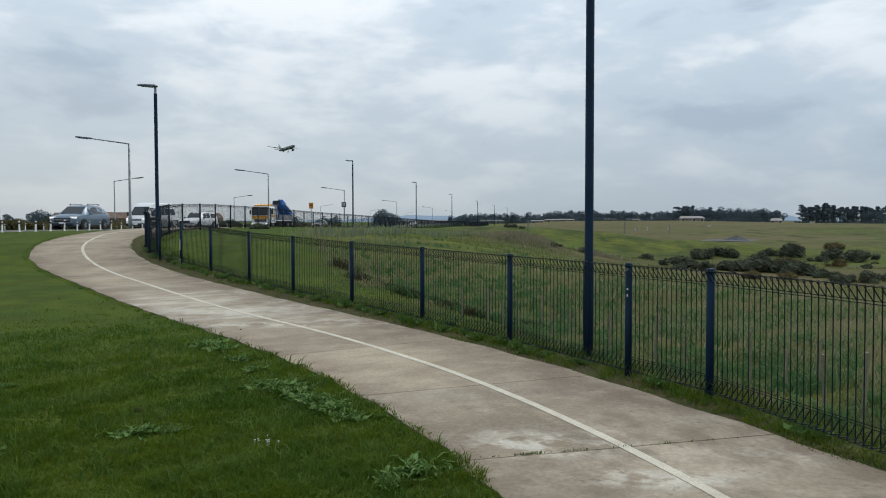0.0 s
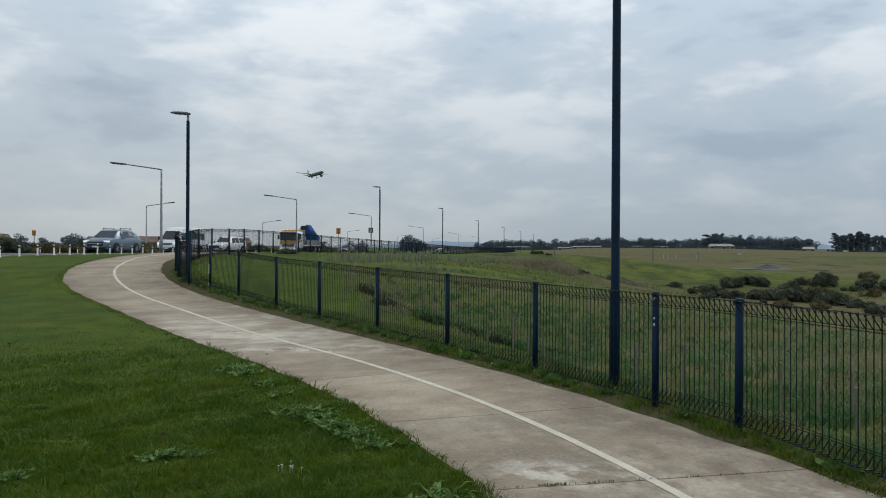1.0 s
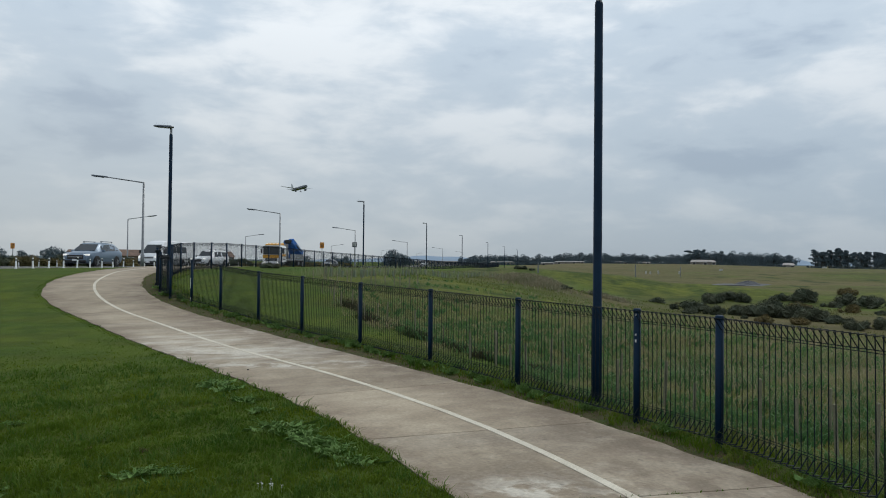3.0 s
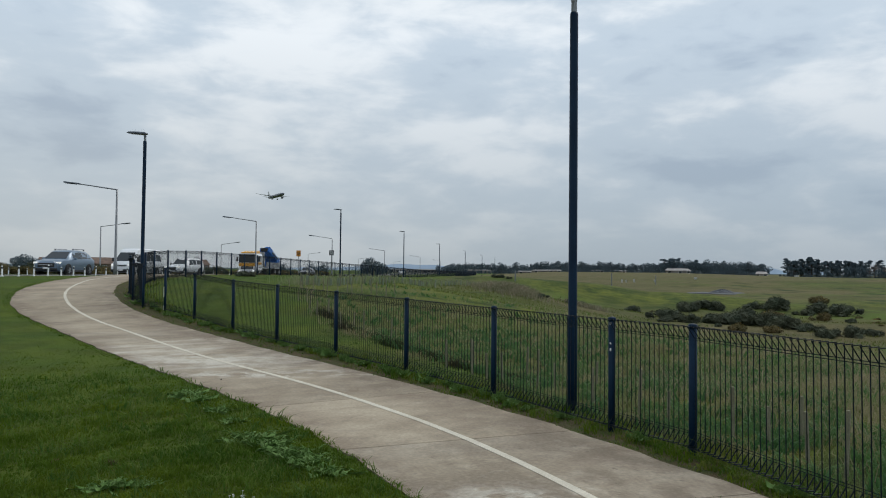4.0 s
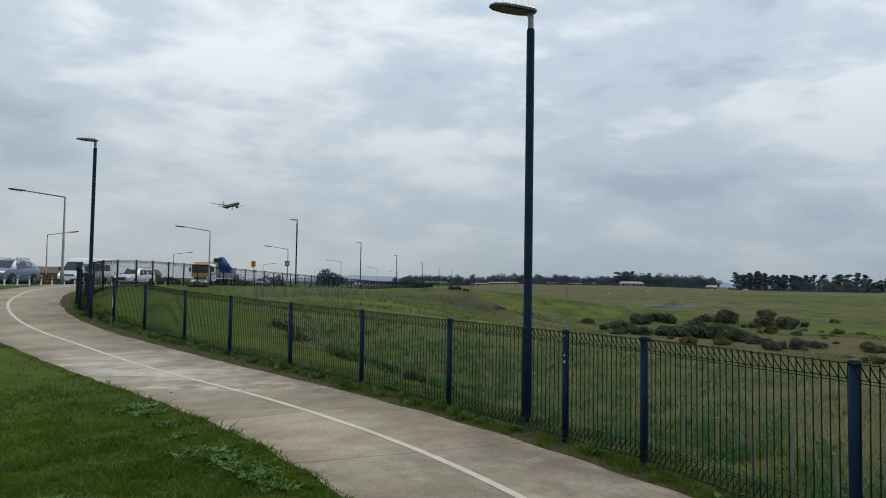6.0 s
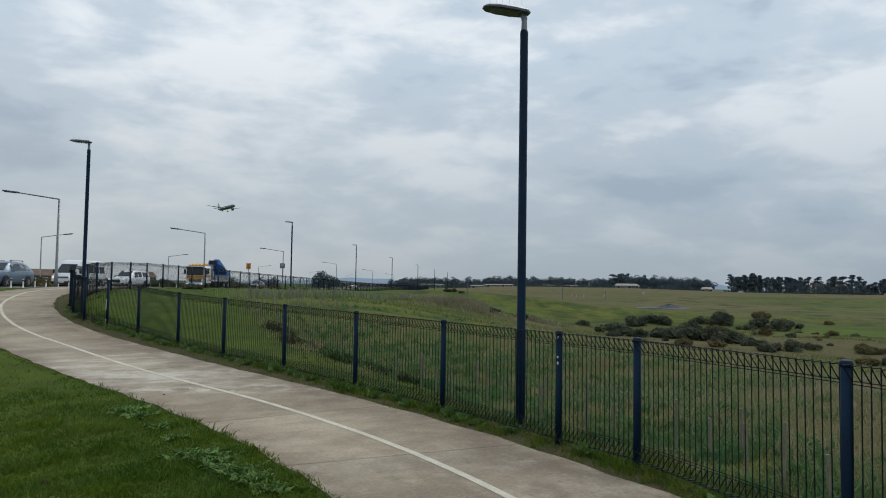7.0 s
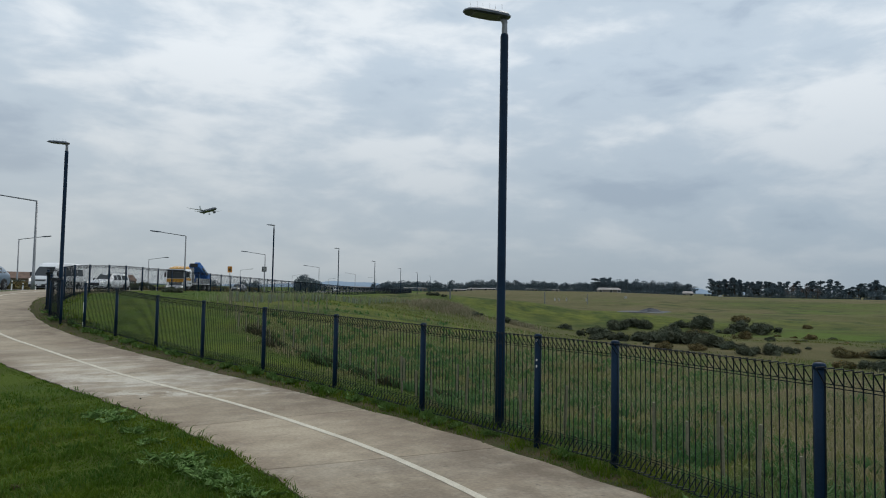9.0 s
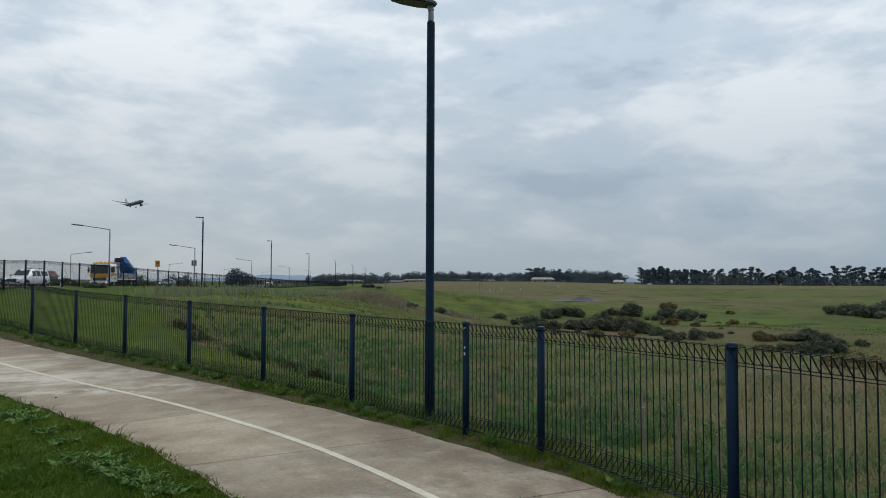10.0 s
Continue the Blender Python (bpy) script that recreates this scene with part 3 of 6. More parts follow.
def build_ground():
    xs = lattice(-3200, 3400, -17, 9, 0.4, 1.11)
    ys = lattice(-400, 3600, -2, 40, 0.4, 1.09)
    X, Y = np.meshgrid(xs, ys)
    Z = height(X, Y)
    # the sheet lies lower beneath the paved path and the carriageway
    on_path = (X > curve_x(Y, EDGE_L_Y, EDGE_L_X) + 0.7) & (X < curve_x(Y, EDGE_R_Y, EDGE_R_X) - 0.7) & (Y < 44)
    kerb = np.interp(Y, KERB_Y, KERB_X)
    on_road = (X < kerb - 0.5) & (X > kerb - 16.5)
    Z = Z - 0.05 * on_path - 0.12 * on_road
    n, k = X.shape
    idx = np.arange(n * k).reshape(n, k)
    faces = np.stack([idx[:-1, :-1], idx[:-1, 1:], idx[1:, 1:], idx[1:, :-1]], -1).reshape(-1, 4)
    me = raw_mesh("ground", np.stack([X, Y, Z], -1).reshape(-1, 3), faces)
    s = X - fence_x(Y)
    edge = np.interp(Y, MOWN_Y, MOWN_X) + 0.5 * np.sin(Y * 1.7)
    mown = np.where(s < 0, 1.0, ease(0.9, -0.9, X - edge))
    dry = ease(0.3, 2.5, X - edge) * (0.25 + 0.6 * patches(X, Y, 14, 3)) * (s > 0)
    near_right = np.exp(-(((X - 5.5 - 0.75 * (Y - 6)) / 2.6) ** 2) - ((Y - 12) / 8) ** 2)
    gorse_zone = np.exp(-(((X - 27) / 15) ** 2) - ((Y - 52) / 14) ** 2)
    bank = 0.8 * np.exp(-(((X - 6.0) / 2.2) ** 2) - ((Y - 59) / 3.5) ** 2) + 0.5 * np.exp(-(((X - 12.5) / 2.2) ** 2) - ((Y - 63) / 5) ** 2)
    dry = np.clip(dry * ease(52, 30, Y) + 0.35 * near_right * ease(3.2, 5.2, X) + 0.85 * gorse_zone + bank, 0, 1) * (s > 0)
    far = np.hypot(X, Y)
    azim = np.degrees(np.arctan2(X, np.maximum(Y, 1.0)))
    # brown pasture past the mound, tan patches to the east
    brown = ease(120, 150, far) * (0.45 + 0.5 * patches(X, Y, 70, 17)) * ease(31, 16, azim) + 0.75 * ease(215, 260, far) * (0.5 + 0.5 * patches(X, Y, 90, 27))
    tanned = 0.8 * np.exp(-(((X - 84) / 16) ** 2) - ((Y - 122) / 9) ** 2) + 0.5 * np.exp(-(((X - 130) / 30) ** 2) - ((Y - 150) / 12) ** 2)
    dry = np.clip(dry + brown + tanned, 0, 1) * (s > 0)
    right = curve_x(Y, EDGE_R_Y, EDGE_R_X)
    dirt = np.where((X > right - 0.3) & (s < 0.1) & (Y < 36), 0.9, 0.0)
    dirt = np.maximum(dirt, 0.45 * np.exp(-(((X - edge - 0.45) / 0.35) ** 2)) * (s > 0.5) * ease(30, 24, Y) * patches(X, Y, 4, 41))
    lush = 0.95 * np.exp(-(((X - 19) / 13) ** 2) - ((Y - 86) / 7) ** 2) + 0.8 * np.exp(-(((X - 36) / 12) ** 2) - ((Y - 84) / 7) ** 2)
    lush = lush + 0.8 * np.exp(-(((X - 62) / 26) ** 2) - ((Y - 98) / 10) ** 2) + 0.7 * np.exp(-(((X - 75) / 25) ** 2) - ((Y - 75) / 7) ** 2)
    lush = lush + 1.2 * ease(24, 30, Y) * ease(54, 46, Y) * ease(9, 5, X) * ease(-0.5, 1.5, X - edge) + 0.6 * np.exp(-(((X - 110) / 40) ** 2) - ((Y - 170) / 10) ** 2)
    lush = lush + 0.75 * ease(26, 19, Y) * ease(0.6, 1.4, X - edge) * ease(8, 3.5, s)
    lush = np.clip(lush * (0.45 + 0.75 * patches(X, Y, 9, 19)), 0, 1) * (s > 0) * (1 - np.clip(bank, 0, 1))
    for name, vals in (("lush", lush), ("mown", mown), ("dry", dry), ("dirt", dirt)):
        me.attributes.new(name, "FLOAT", "POINT").data.foreach_set("value", vals.ravel().astype(np.float32))
    ob = link_mesh("ground", me, GROUND, smooth=True)
    tagged(ob, "green grass ground, mown lawn and rough sloping field", "ground", kind="structure")


build_ground()


def ribbon(name, ys, xl, xr, lift, mat, parent=None, nx=6, thick=0.0):
    """A strip that follows the ground between two lines, with a skirt."""
    rows = []
    for y, a, b in zip(ys, xl, xr):
        xs = np.linspace(a, b, nx)
        rows.append(np.stack([xs, np.full(nx, y), height(xs, np.full(nx, y)) + lift], -1))
    top = np.array(rows)
    n = len(ys)
    verts = top.reshape(-1, 3)
    idx = np.arange(n * nx).reshape(n, nx)
    faces = [np.stack([idx[:-1, :-1], idx[:-1, 1:], idx[1:, 1:], idx[1:, :-1]], -1).reshape(-1, 4)]
    if thick:
        low = verts.copy()
        low[:, 2] -= thick
        verts = np.concatenate([verts, low])
        o = n * nx
        for line in (idx[:, 0], idx[:, -1][::-1], idx[0, :][::-1], idx[-1, :]):
            faces.append(np.stack([line[:-1], line[1:], line[1:] + o, line[:-1] + o], -1))
    return link_mesh(name, raw_mesh(name, verts, np.concatenate(faces)), mat, parent)


# ---- carriageway ----
ry = np.concatenate([np.arange(-60, 140, 4.0), np.geomspace(140, 900, 30)])
rk = np.interp(ry, KERB_Y, KERB_X)
road = ribbon("road", ry, rk - 16.5, rk, 0.02, ASPHALT, nx=8, thick=0.2)
tagged(road, "grey asphalt two-way road beside the grass verge", "road", kind="structure")
kerb_ob = ribbon("kerb", ry, rk, rk + 0.16, 0.06, material("kerb_concrete", (0.34, 0.33, 0.31), 0.85, 0, 0.15, 1.0), nx=2, thick=0.3)
tagged(kerb_ob, "pale concrete kerb along the road edge", "kerb", kind="structure")
road_line = ribbon("road_marking", ry, rk - 8.3, rk - 8.15, 0.026, LINEPAINT, nx=2, thick=0.003)
tagged(road_line, "white painted line along the road", "marking", kind="structure")


# ---- the concrete path, slab by slab ----
def build_path():
    path = empty("pavement", Matrix(), "weathered concrete shared path curving uphill", "path", kind="structure")
    ys = np.arange(-12, 44.01, 0.4)
    l, r = curve_x(ys, EDGE_L_Y, EDGE_L_X), curve_x(ys, EDGE_R_Y, EDGE_R_X)
    ribbon("path_bed", ys, l + 0.03, r - 0.03, 0.0, BED, path, nx=7, thick=0.1)
    cuts = [-12, -9.0, -6.3, -3.9, -1.6, 0.7, 2.95, 5.2, 7.3, 9.6, 12.0, 13.8, 15.6, 17.5, 19.5, 21.5, 23.8, 26.5, 29.3, 32.0, 35.0, 38.0, 41.0, 44.0]
    scoured_at = {12.0: 1.0, 13.8: 0.7, 15.6: 0.25, 5.2: 0.2, 2.95: 0.25}
    for a, b in zip(cuts, cuts[1:]):
        n, nx = 8, 10
        rows = []
        for j in range(n):
            v = j / (n - 1)
            row = []
            for i in range(nx):
                u = i / (nx - 1)
                # joints run square across the path: the right end lies a little further on
                y = a + (b - a) * v
                lean = (float(curve_x(y - 1, EDGE_L_Y, EDGE_L_X)) - float(curve_x(y + 1, EDGE_L_Y, EDGE_L_X))) / 2
                half = (float(curve_x(y, EDGE_R_Y, EDGE_R_X)) - float(curve_x(y, EDGE_L_Y, EDGE_L_X))) / 2
                y += 0.55 * min(lean, 0.9) * half * (u - 0.5) * 2
                y += 0.006 * (1 - 2 * v)
                xl, xr = float(curve_x(y, EDGE_L_Y, EDGE_L_X)), float(curve_x(y, EDGE_R_Y, EDGE_R_X))
                wob = 0.025 * math.sin(y * 5.1) + 0.018 * math.sin(y * 13.7)
                x = xl + wob + (xr - wob * 0.8 - xl - wob) * u
                row.append((x, y, h1(x, y) + 0.016))
            rows.append(row)
        top = np.array(rows).reshape(-1, 3)
        low = top - (0, 0, 0.09)
        idx = np.arange(n * nx).reshape(n, nx)
        o = n * nx
        faces = [np.stack([idx[:-1, :-1], idx[:-1, 1:], idx[1:, 1:], idx[1:, :-1]], -1).reshape(-1, 4)]
        for line in (idx[:, 0], idx[:, -1][::-1], idx[0, :][::-1], idx[-1, :]):
            faces.append(np.stack([line[:-1], line[1:], line[1:] + o, line[:-1] + o], -1))
        me = raw_mesh("slab", np.concatenate([top, low]), np.concatenate(faces))
        u = np.tile(np.linspace(0, 1, nx), n)
        worn = np.maximum(ease(0.50, 0.98, u), ease(0.20, 0.0, u))
        me.attributes.new("edge", "FLOAT", "POINT").data.foreach_set("value", np.concatenate([worn, worn]).astype(np.float32))
        me.attributes.new("scoured", "FLOAT", "POINT").data.foreach_set("value", np.full(2 * n * nx, scoured_at.get(a, 0.0), np.float32))
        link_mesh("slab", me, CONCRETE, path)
    return path


path = build_path()
LINE_Y = (-12, -4, 0, 4.22, 5.35, 6.4, 7.4, 8.2, 9.3, 10.1, 10.7, 11.4, 12.0, 12.65, 13.7, 14.85, 16.3, 18.0, 19.9, 20.9, 22.0, 23.2, 24.4, 26.9, 29.6, 33, 37, 43)
LINE_X = (6.5, 4.0, 2.96, 1.77, 1.36, 0.92, 0.43, -0.01, -0.73, -1.27, -1.74, -2.32, -2.86, -3.45, -4.34, -5.29, -6.45, -7.79, -9.36, -10.2, -11.0, -11.72, -12.32, -13.2, -14.0, -14.35, -14.4, -14.2)


def build_line():
    ys = np.arange(-11, 42, 0.3)
    c = curve_x(ys, LINE_Y, LINE_X)
    slope = np.gradient(c, ys)
    half = 0.043 * np.sqrt(1 + slope**2)
    ob = ribbon("path_line", ys, c - half, c + half, 0.021, LINEPAINT, nx=2, thick=0.004)
    tagged(ob, "worn white painted line along the path", "marking", kind="structure")


build_line()


# ---- mesh fence ----
def wire_panel(length, thick=0.0054):
    """Welded wires with a triangular fold at head and foot; the head leans to the path."""
    n = max(int(round(length / 0.0765)), 2)
    verts, faces = [], []

    def wire(a, b, r=thick):
        a, b = np.array(a, float), np.array(b, float)
        d = (b - a) / np.linalg.norm(b - a)
        u = np.cross(d, (0.31, 0.87, 0.38))
        u /= np.linalg.norm(u)
        w = np.cross(d, u)
        o = len(verts)
        for end in (a, b):
            for k in range(4):
                verts.append(end + r * (math.cos(1.571 * k) * u + math.sin(1.571 * k) * w))
        for k in range(4):
            faces.append((o + k, o + (k + 1) % 4, o + 4 + (k + 1) % 4, o + 4 + k))

    for i in range(n + 1):
        x = 0.045 + (length - 0.09) * i / n
        wire((x, 0, 0.06), (x, 0, 1.226))
        wire((x, 0, 1.226), (x, -0.088, 1.222))
        wire((x, -0.088, 1.222), (x, 0.0, 1.105))
        wire((x, 0, 0.06), (x, -0.085, 0.066))
        wire((x, -0.085, 0.066), (x, 0.0, 0.175))
    for y, z in ((0.006, 1.112), (0.006, 1.090), (0.006, 0.175), (0.006, 0.198), (-0.085, 0.062)):
        wire((0.0, y, z), (length, y, z), thick * 0.8)
    return raw_mesh("wire_panel", verts, faces)


def fence_post_meshes():
    bm = bmesh.new()
    lathe(bm, [(0.040, -0.15), (0.040, 1.225)], 14)
    me_post = bpy.data.meshes.new("post")
    bm.to_mesh(me_post)
    bm.free()
    bm = bmesh.new()
    lathe(bm, [(0.045, 1.205), (0.046, 1.228), (0.042, 1.242), (0.030, 1.25), (0.012, 1.253)], 14)
    me_cap = bpy.data.meshes.new("cap")
    bm.to_mesh(me_cap)
    bm.free()
    for me in (me_post, me_cap):
        me.materials.append(NAVY)
        me.polygons.foreach_set("use_smooth", [len(p.vertices) == 4 for p in me.polygons])
    return me_post, me_cap


def build_fence():
    fence = empty("mesh_fence", pose(2.63, 6.81, 0), "dark navy welded mesh fence with round posts", "fence")
    inv = fence.matrix_basis.inverted()
    spots = [(7.2, -6.0), (6.28, -3.8), (5.36, -1.55), (4.47, 0.65), (3.9, 2.3), (3.28, 4.47), (2.635, 6.81), (2.087, 7.826), (0.942, 9.935), (-0.36, 11.95), (-1.796, 13.875), (-3.33, 15.72), (-4.81, 17.605), (-6.5, 19.91), (-7.75, 21.1), (-8.6, 21.65), (-9.5, 23.1), (-10.25, 24.65)]
    y = 24.65
    while y < 238:
        x0 = float(fence_x(y))
        slope = (float(fence_x(y + 1.2)) - x0) / 1.2
        y += 2.4 / math.sqrt(1 + slope * slope)
        spots.append((float(fence_x(y)), y))
    me_post, me_cap = fence_post_meshes()
    panels = {}
    tops = []
    for x, y in spots:
        z = h1(x, y) + (0.02 if y < 22 else 0.0) + 0.03 * float(ease(7.6, 4.4, y))
        p = new("post", me_post)
        p.parent = fence
        p.matrix_basis = inv @ pose(x, y, z)
        c = new("cap", me_cap)
        c.parent = p
        tops.append(Vector((x, y, z)))
        if (x, y) in ((2.087, 7.826), (-7.75, 21.1)):
            for dz, tall in ((1.18, 0.025), (0.96, 0.022), (0.89, 0.03)) if y < 10 else ((0.55, 0.3), (0.08, 0.12)):
                bm = bmesh.new()
                box(bm, (0.016, 0.006, tall), (-0.024, -0.034, dz), 0.002)
                part("sticker", bm, PAINTWHITE, p, "small white sticker")
    for a, b in zip(tops, tops[1:]):
        d = b - a
        key = (round(d.length, 1), a.y > 24)
        if key not in panels:
            panels[key] = wire_panel(key[0], 0.0036 if key[1] else 0.0052)
            panels[key].materials.append(WIRE)
        ob = new("wire_panel", panels[key])
        ob.parent = fence
        stepped = 20.5 < a.y < 25.0
        tilt = 0.0 if stepped else math.asin(d.z / d.length)
        turn = math.atan2(d.y, d.x)
        foot = Vector((a.x, a.y, (a.z + b.z) / 2)) if stepped else a
        m = Matrix.Translation(foot) @ Matrix.Rotation(turn, 4, "Z") @ Matrix.Rotation(-tilt, 4, "Y")
        ob.matrix_basis = inv @ m @ Matrix.Diagonal((d.length / key[0], -1, 1, 1))


build_fence()


# ---- lamps ----
def build_path_lamp():
    lamp = empty("path_lamp", Matrix(), "dark navy path lamp post with a flat grey head", "street lamp", "path lamps")
    bm = bmesh.new()
    lathe(bm, [(0.062, -0.2), (0.062, 1.25), (0.056, 1.27), (0.052, 5.14), (0.046, 5.17)], 16)
    part("pole", bm, NAVY, lamp, smooth=True)
    bm = bmesh.new()
    lathe(bm, [(0.040, 5.15), (0.036, 5.30), (0.030, 5.34)], 12)
    box(bm, (0.07, 0.06, 0.12), (-0.01, 0, 5.36), 0.01, Matrix.Rotation(radians(-14), 4, "Y"))
    part("spigot", bm, GALV, lamp, "pale galvanised bracket")
    bm = bmesh.new()
    rings = []
    for x, w, zb, zt in ((0.07, 0.05, 5.39, 5.42), (0.02, 0.11, 5.38, 5.445), (-0.15, 0.14, 5.385, 5.452), (-0.36, 0.14, 5.40, 5.46), (-0.50, 0.11, 5.412, 5.455), (-0.56, 0.05, 5.42, 5.44)):
        rings.append([(x, -w, zb), (x, w, zb), (x, w * 1.0, zb + (zt - zb) * 0.45), (x, w * 0.6, zt), (x, -w * 0.6, zt), (x, -w, zb + (zt - zb) * 0.45)])
    hull(bm, rings)
    head = part("head", bm, LAMPHEAD, lamp, "flat dark grey lamp head")
    bm = bmesh.new()
    box(bm, (0.34, 0.20, 0.012), (-0.27, 0, 5.387), 0.004, Matrix.Rotation(radians(4), 4, "Y"))
    part("lens", bm, LENS, head)
    for k in range(6):
        bm = bmesh.new()
        x = -0.46 + 0.085 * k
        tube(bm, (x, 0, 5.44), (x - 0.01, 0.015 * (-1) ** k, 5.56), 0.0014, n=4)
        part("bird_spike", bm, GALV, head)
    return lamp


lamp = build_path_lamp()
lamp.matrix_basis = pose(1.868, 8.995, -0.03, 0, 0, 8)
for x, y, dz in ((-9.08, 22.72, -0.12), (-7.08, 55.5, -0.3), (-3.5, 86, 0), (0.95, 115.8, 0), (6.5, 150, 0), (12.2, 184, 0), (18.6, 222, 0)):
    copy_thing(lamp, pose(x, y, h1(x, y) + dz, 0, 0, 3))


def build_street_lamp(height_m, reach):
    lamp = empty("street_lamp", Matrix(), "galvanised street lamp with a rising outreach arm", "street lamp", "road lamps")
    bm = bmesh.new()
    lathe(bm, [(0.13, -0.3), (0.13, 0.9), (0.09, 0.95), (0.06, height_m)], 12)
    part("pole", bm, GALV, lamp, smooth=True)
    bm = bmesh.new()
    tube(bm, (0, 0, height_m - 0.03), (-reach * 0.72, 0, height_m + 0.34), 0.045, 0.035, 8)
    part("arm", bm, GALV, lamp)
    bm = bmesh.new()
    tilt = Matrix.Rotation(radians(6), 4, "Y")
    box(bm, (reach * 0.30, 0.26, 0.10), (-reach * 0.85, 0, height_m + 0.40), 0.03, tilt)
    head = part("head", bm, LAMPHEAD, lamp)
    bm = bmesh.new()
    box(bm, (reach * 0.2, 0.18, 0.02), (-reach * 0.87, 0, height_m + 0.34), 0.005, tilt)
    part("lens", bm, LENS, head)
    return lamp


s_lamp = build_street_lamp(5.9, 3.6)
s_lamp.matrix_basis = pose(-21.5, 49.4, h1(-21.5, 49.4))
for x, y in ((-19.0, 78), (-15.6, 112), (-11.6, 172), (-4.6, 245), (3.0, 330), (-22.2, 18)):
    copy_thing(s_lamp, pose(x, y, h1(x, y)))
for x, y in ((-41.0, 90), (-41.0, 141), (-37.0, 215), (-31, 300), (-22, 400)):
    copy_thing(s_lamp, pose(x, y, h1(x, y), 0, 0, 180))


# ---- marker posts, stakes and signs ----
def build_bollard():
    b = empty("marker_post", Matrix(), "white plastic road marker post with dark band", "bollard", "marker posts")
    bm = bmesh.new()
    lathe(bm, [(0.07, -0.05), (0.07, 0.02), (0.042, 0.04), (0.042, 0.50), (0.034, 0.53)], 10)
    part("post", bm, PAINTWHITE, b, smooth=True)
    bm = bmesh.new()
    lathe(bm, [(0.045, 0.38), (0.045, 0.47)], 10)
    part("band", bm, BLACK, b, "dark reflector band")
    return b


bollard = build_bollard()
bollard.matrix_basis = pose(-22.35, 33.4, h1(-22.35, 33.4))
spots = [(-22.35, 34.9 + 1.5 * k) for k in range(11)] + [(-22.3, 51.6 + 1.7 * k) for k in range(7)]
spots += [(-22.0 + 0.08 * k, 64.5 + 2.6 * k) for k in range(9)] + [(-39.9, 56 + 3.2 * k) for k in range(12)]
for k, (x, y) in enumerate(spots):
    copy_thing(bollard, pose(x, y, h1(x, y), random.uniform(-3, 3), random.uniform(-3, 3), 0) @ Matrix.Diagonal((1, 1, random.uniform(0.9, 1.25), 1)))


def build_stake(tall):
    bm = bmesh.new()
    box(bm, (0.034, 0.030, tall + 0.25), (0, 0, tall / 2 - 0.125), 0.004)
    me = bpy.data.meshes.new("wooden_stake")
    bm.to_mesh(me)
    bm.free()
    me.materials.append(WOODSTAKE)
    return me


stake_meshes = [build_stake(v) for v in (0.42, 0.5, 0.6)]


def stake(x, y, k, label="slim weathered wooden stake in rough grass"):
    ob = new("wooden_stake", stake_meshes[k % 3])
    ob.matrix_basis = pose(x, y, h1(x, y), random.uniform(-3, 3), random.uniform(-3, 3), random.uniform(0, 90))
    tagged(ob, label, "stake", "planting stakes")


def build_guard():
    """A pale plastic sleeve round a sapling's stake."""
    root = empty("plant_guard", Matrix(), "pale green plastic plant guard round a stake", "plant guard", "plant guards")
    bm = bmesh.new()
    lathe(bm, [(0.055, 0.0), (0.060, 0.12), (0.054, 0.30), (0.058, 0.50), (0.046, 0.51), (0.044, 0.3)], 8)
    part("sleeve", bm, GUARD, root)
    bm = bmesh.new()
    box(bm, (0.026, 0.022, 0.85), (0.068, 0, 0.215), 0.003)
    part("stake", bm, WOODSTAKE, root)
    return root


guard = build_guard()
for k in range(72):
    v = k / 71
    x, y = -5.2 + 0.5 * math.sin(k * 2.9) + 10.5 * v**1.4, 30.2 + 46 * v**1.25 + 1.1 * math.sin(k * 1.3)
    m = pose(x, y, h1(x, y) - 0.03, random.uniform(-4, 4), random.uniform(-4, 4), 40 * k) @ Matrix.Diagonal((1, 1, random.uniform(0.65, 1.0), 1))
    if k == 0:
        guard.matrix_basis = m
    else:
        copy_thing(guard, m)
for k in range(24):
    v = k / 23
    stake(-5.5 + 0.4 * math.sin(k * 2.3) + 9.5 * v**1.4, 30.5 + 45 * v**1.25 + 0.8 * math.sin(k * 1.7), k)
# two short rows on the bank
for k in range(14):
    stake(-5.3 + 0.30 * k, 27.0 + 0.7 * math.sin(k * 2.1), k)
for k in range(9):
    stake(-4.3 + 0.33 * k, 23.4 - 0.7 * k + 0.5 * math.sin(k * 1.9), k)
# planted row close behind the fence
for k, (x, y) in enumerate(((3.81, 5.5), (3.67, 5.98), (3.57, 6.43), (3.51, 7.09), (3.21, 7.24), (3.95, 7.3), (2.79, 8.05), (2.59, 8.53), (2.21, 9.32), (1.89, 10.47), (1.65, 10.6), (1.16, 10.93), (0.96, 11.44), (0.75, 11.88), (0.33, 12.59), (2.6, 10.9), (1.75, 12.6), (0.9, 14.2), (-0.2, 15.3), (-0.9, 17.0))):
    stake(x, y, 2 * k)


def build_sign(name, face, label, m, wide, tall, post_h):
    s = empty(name, m, label, "sign")
    bm = bmesh.new()
    lathe(bm, [(0.04, -0.2), (0.04, post_h)], 8)
    part("post", bm, GALV, s)
    bm = bmesh.new()
    box(bm, (wide, 0.03, tall), (0, -0.06, post_h - tall / 2), 0.01)
    panel = part("panel", bm, face, s)
    for k in range(3):
        bm = bmesh.new()
        box(bm, (wide * 0.6, 0.006, tall * 0.09), (0, -0.079, post_h - tall * (0.28 + 0.22 * k)))
        part("bar", bm, BLACK if face is SIGNORANGE else PAINTWHITE, panel)
    return s


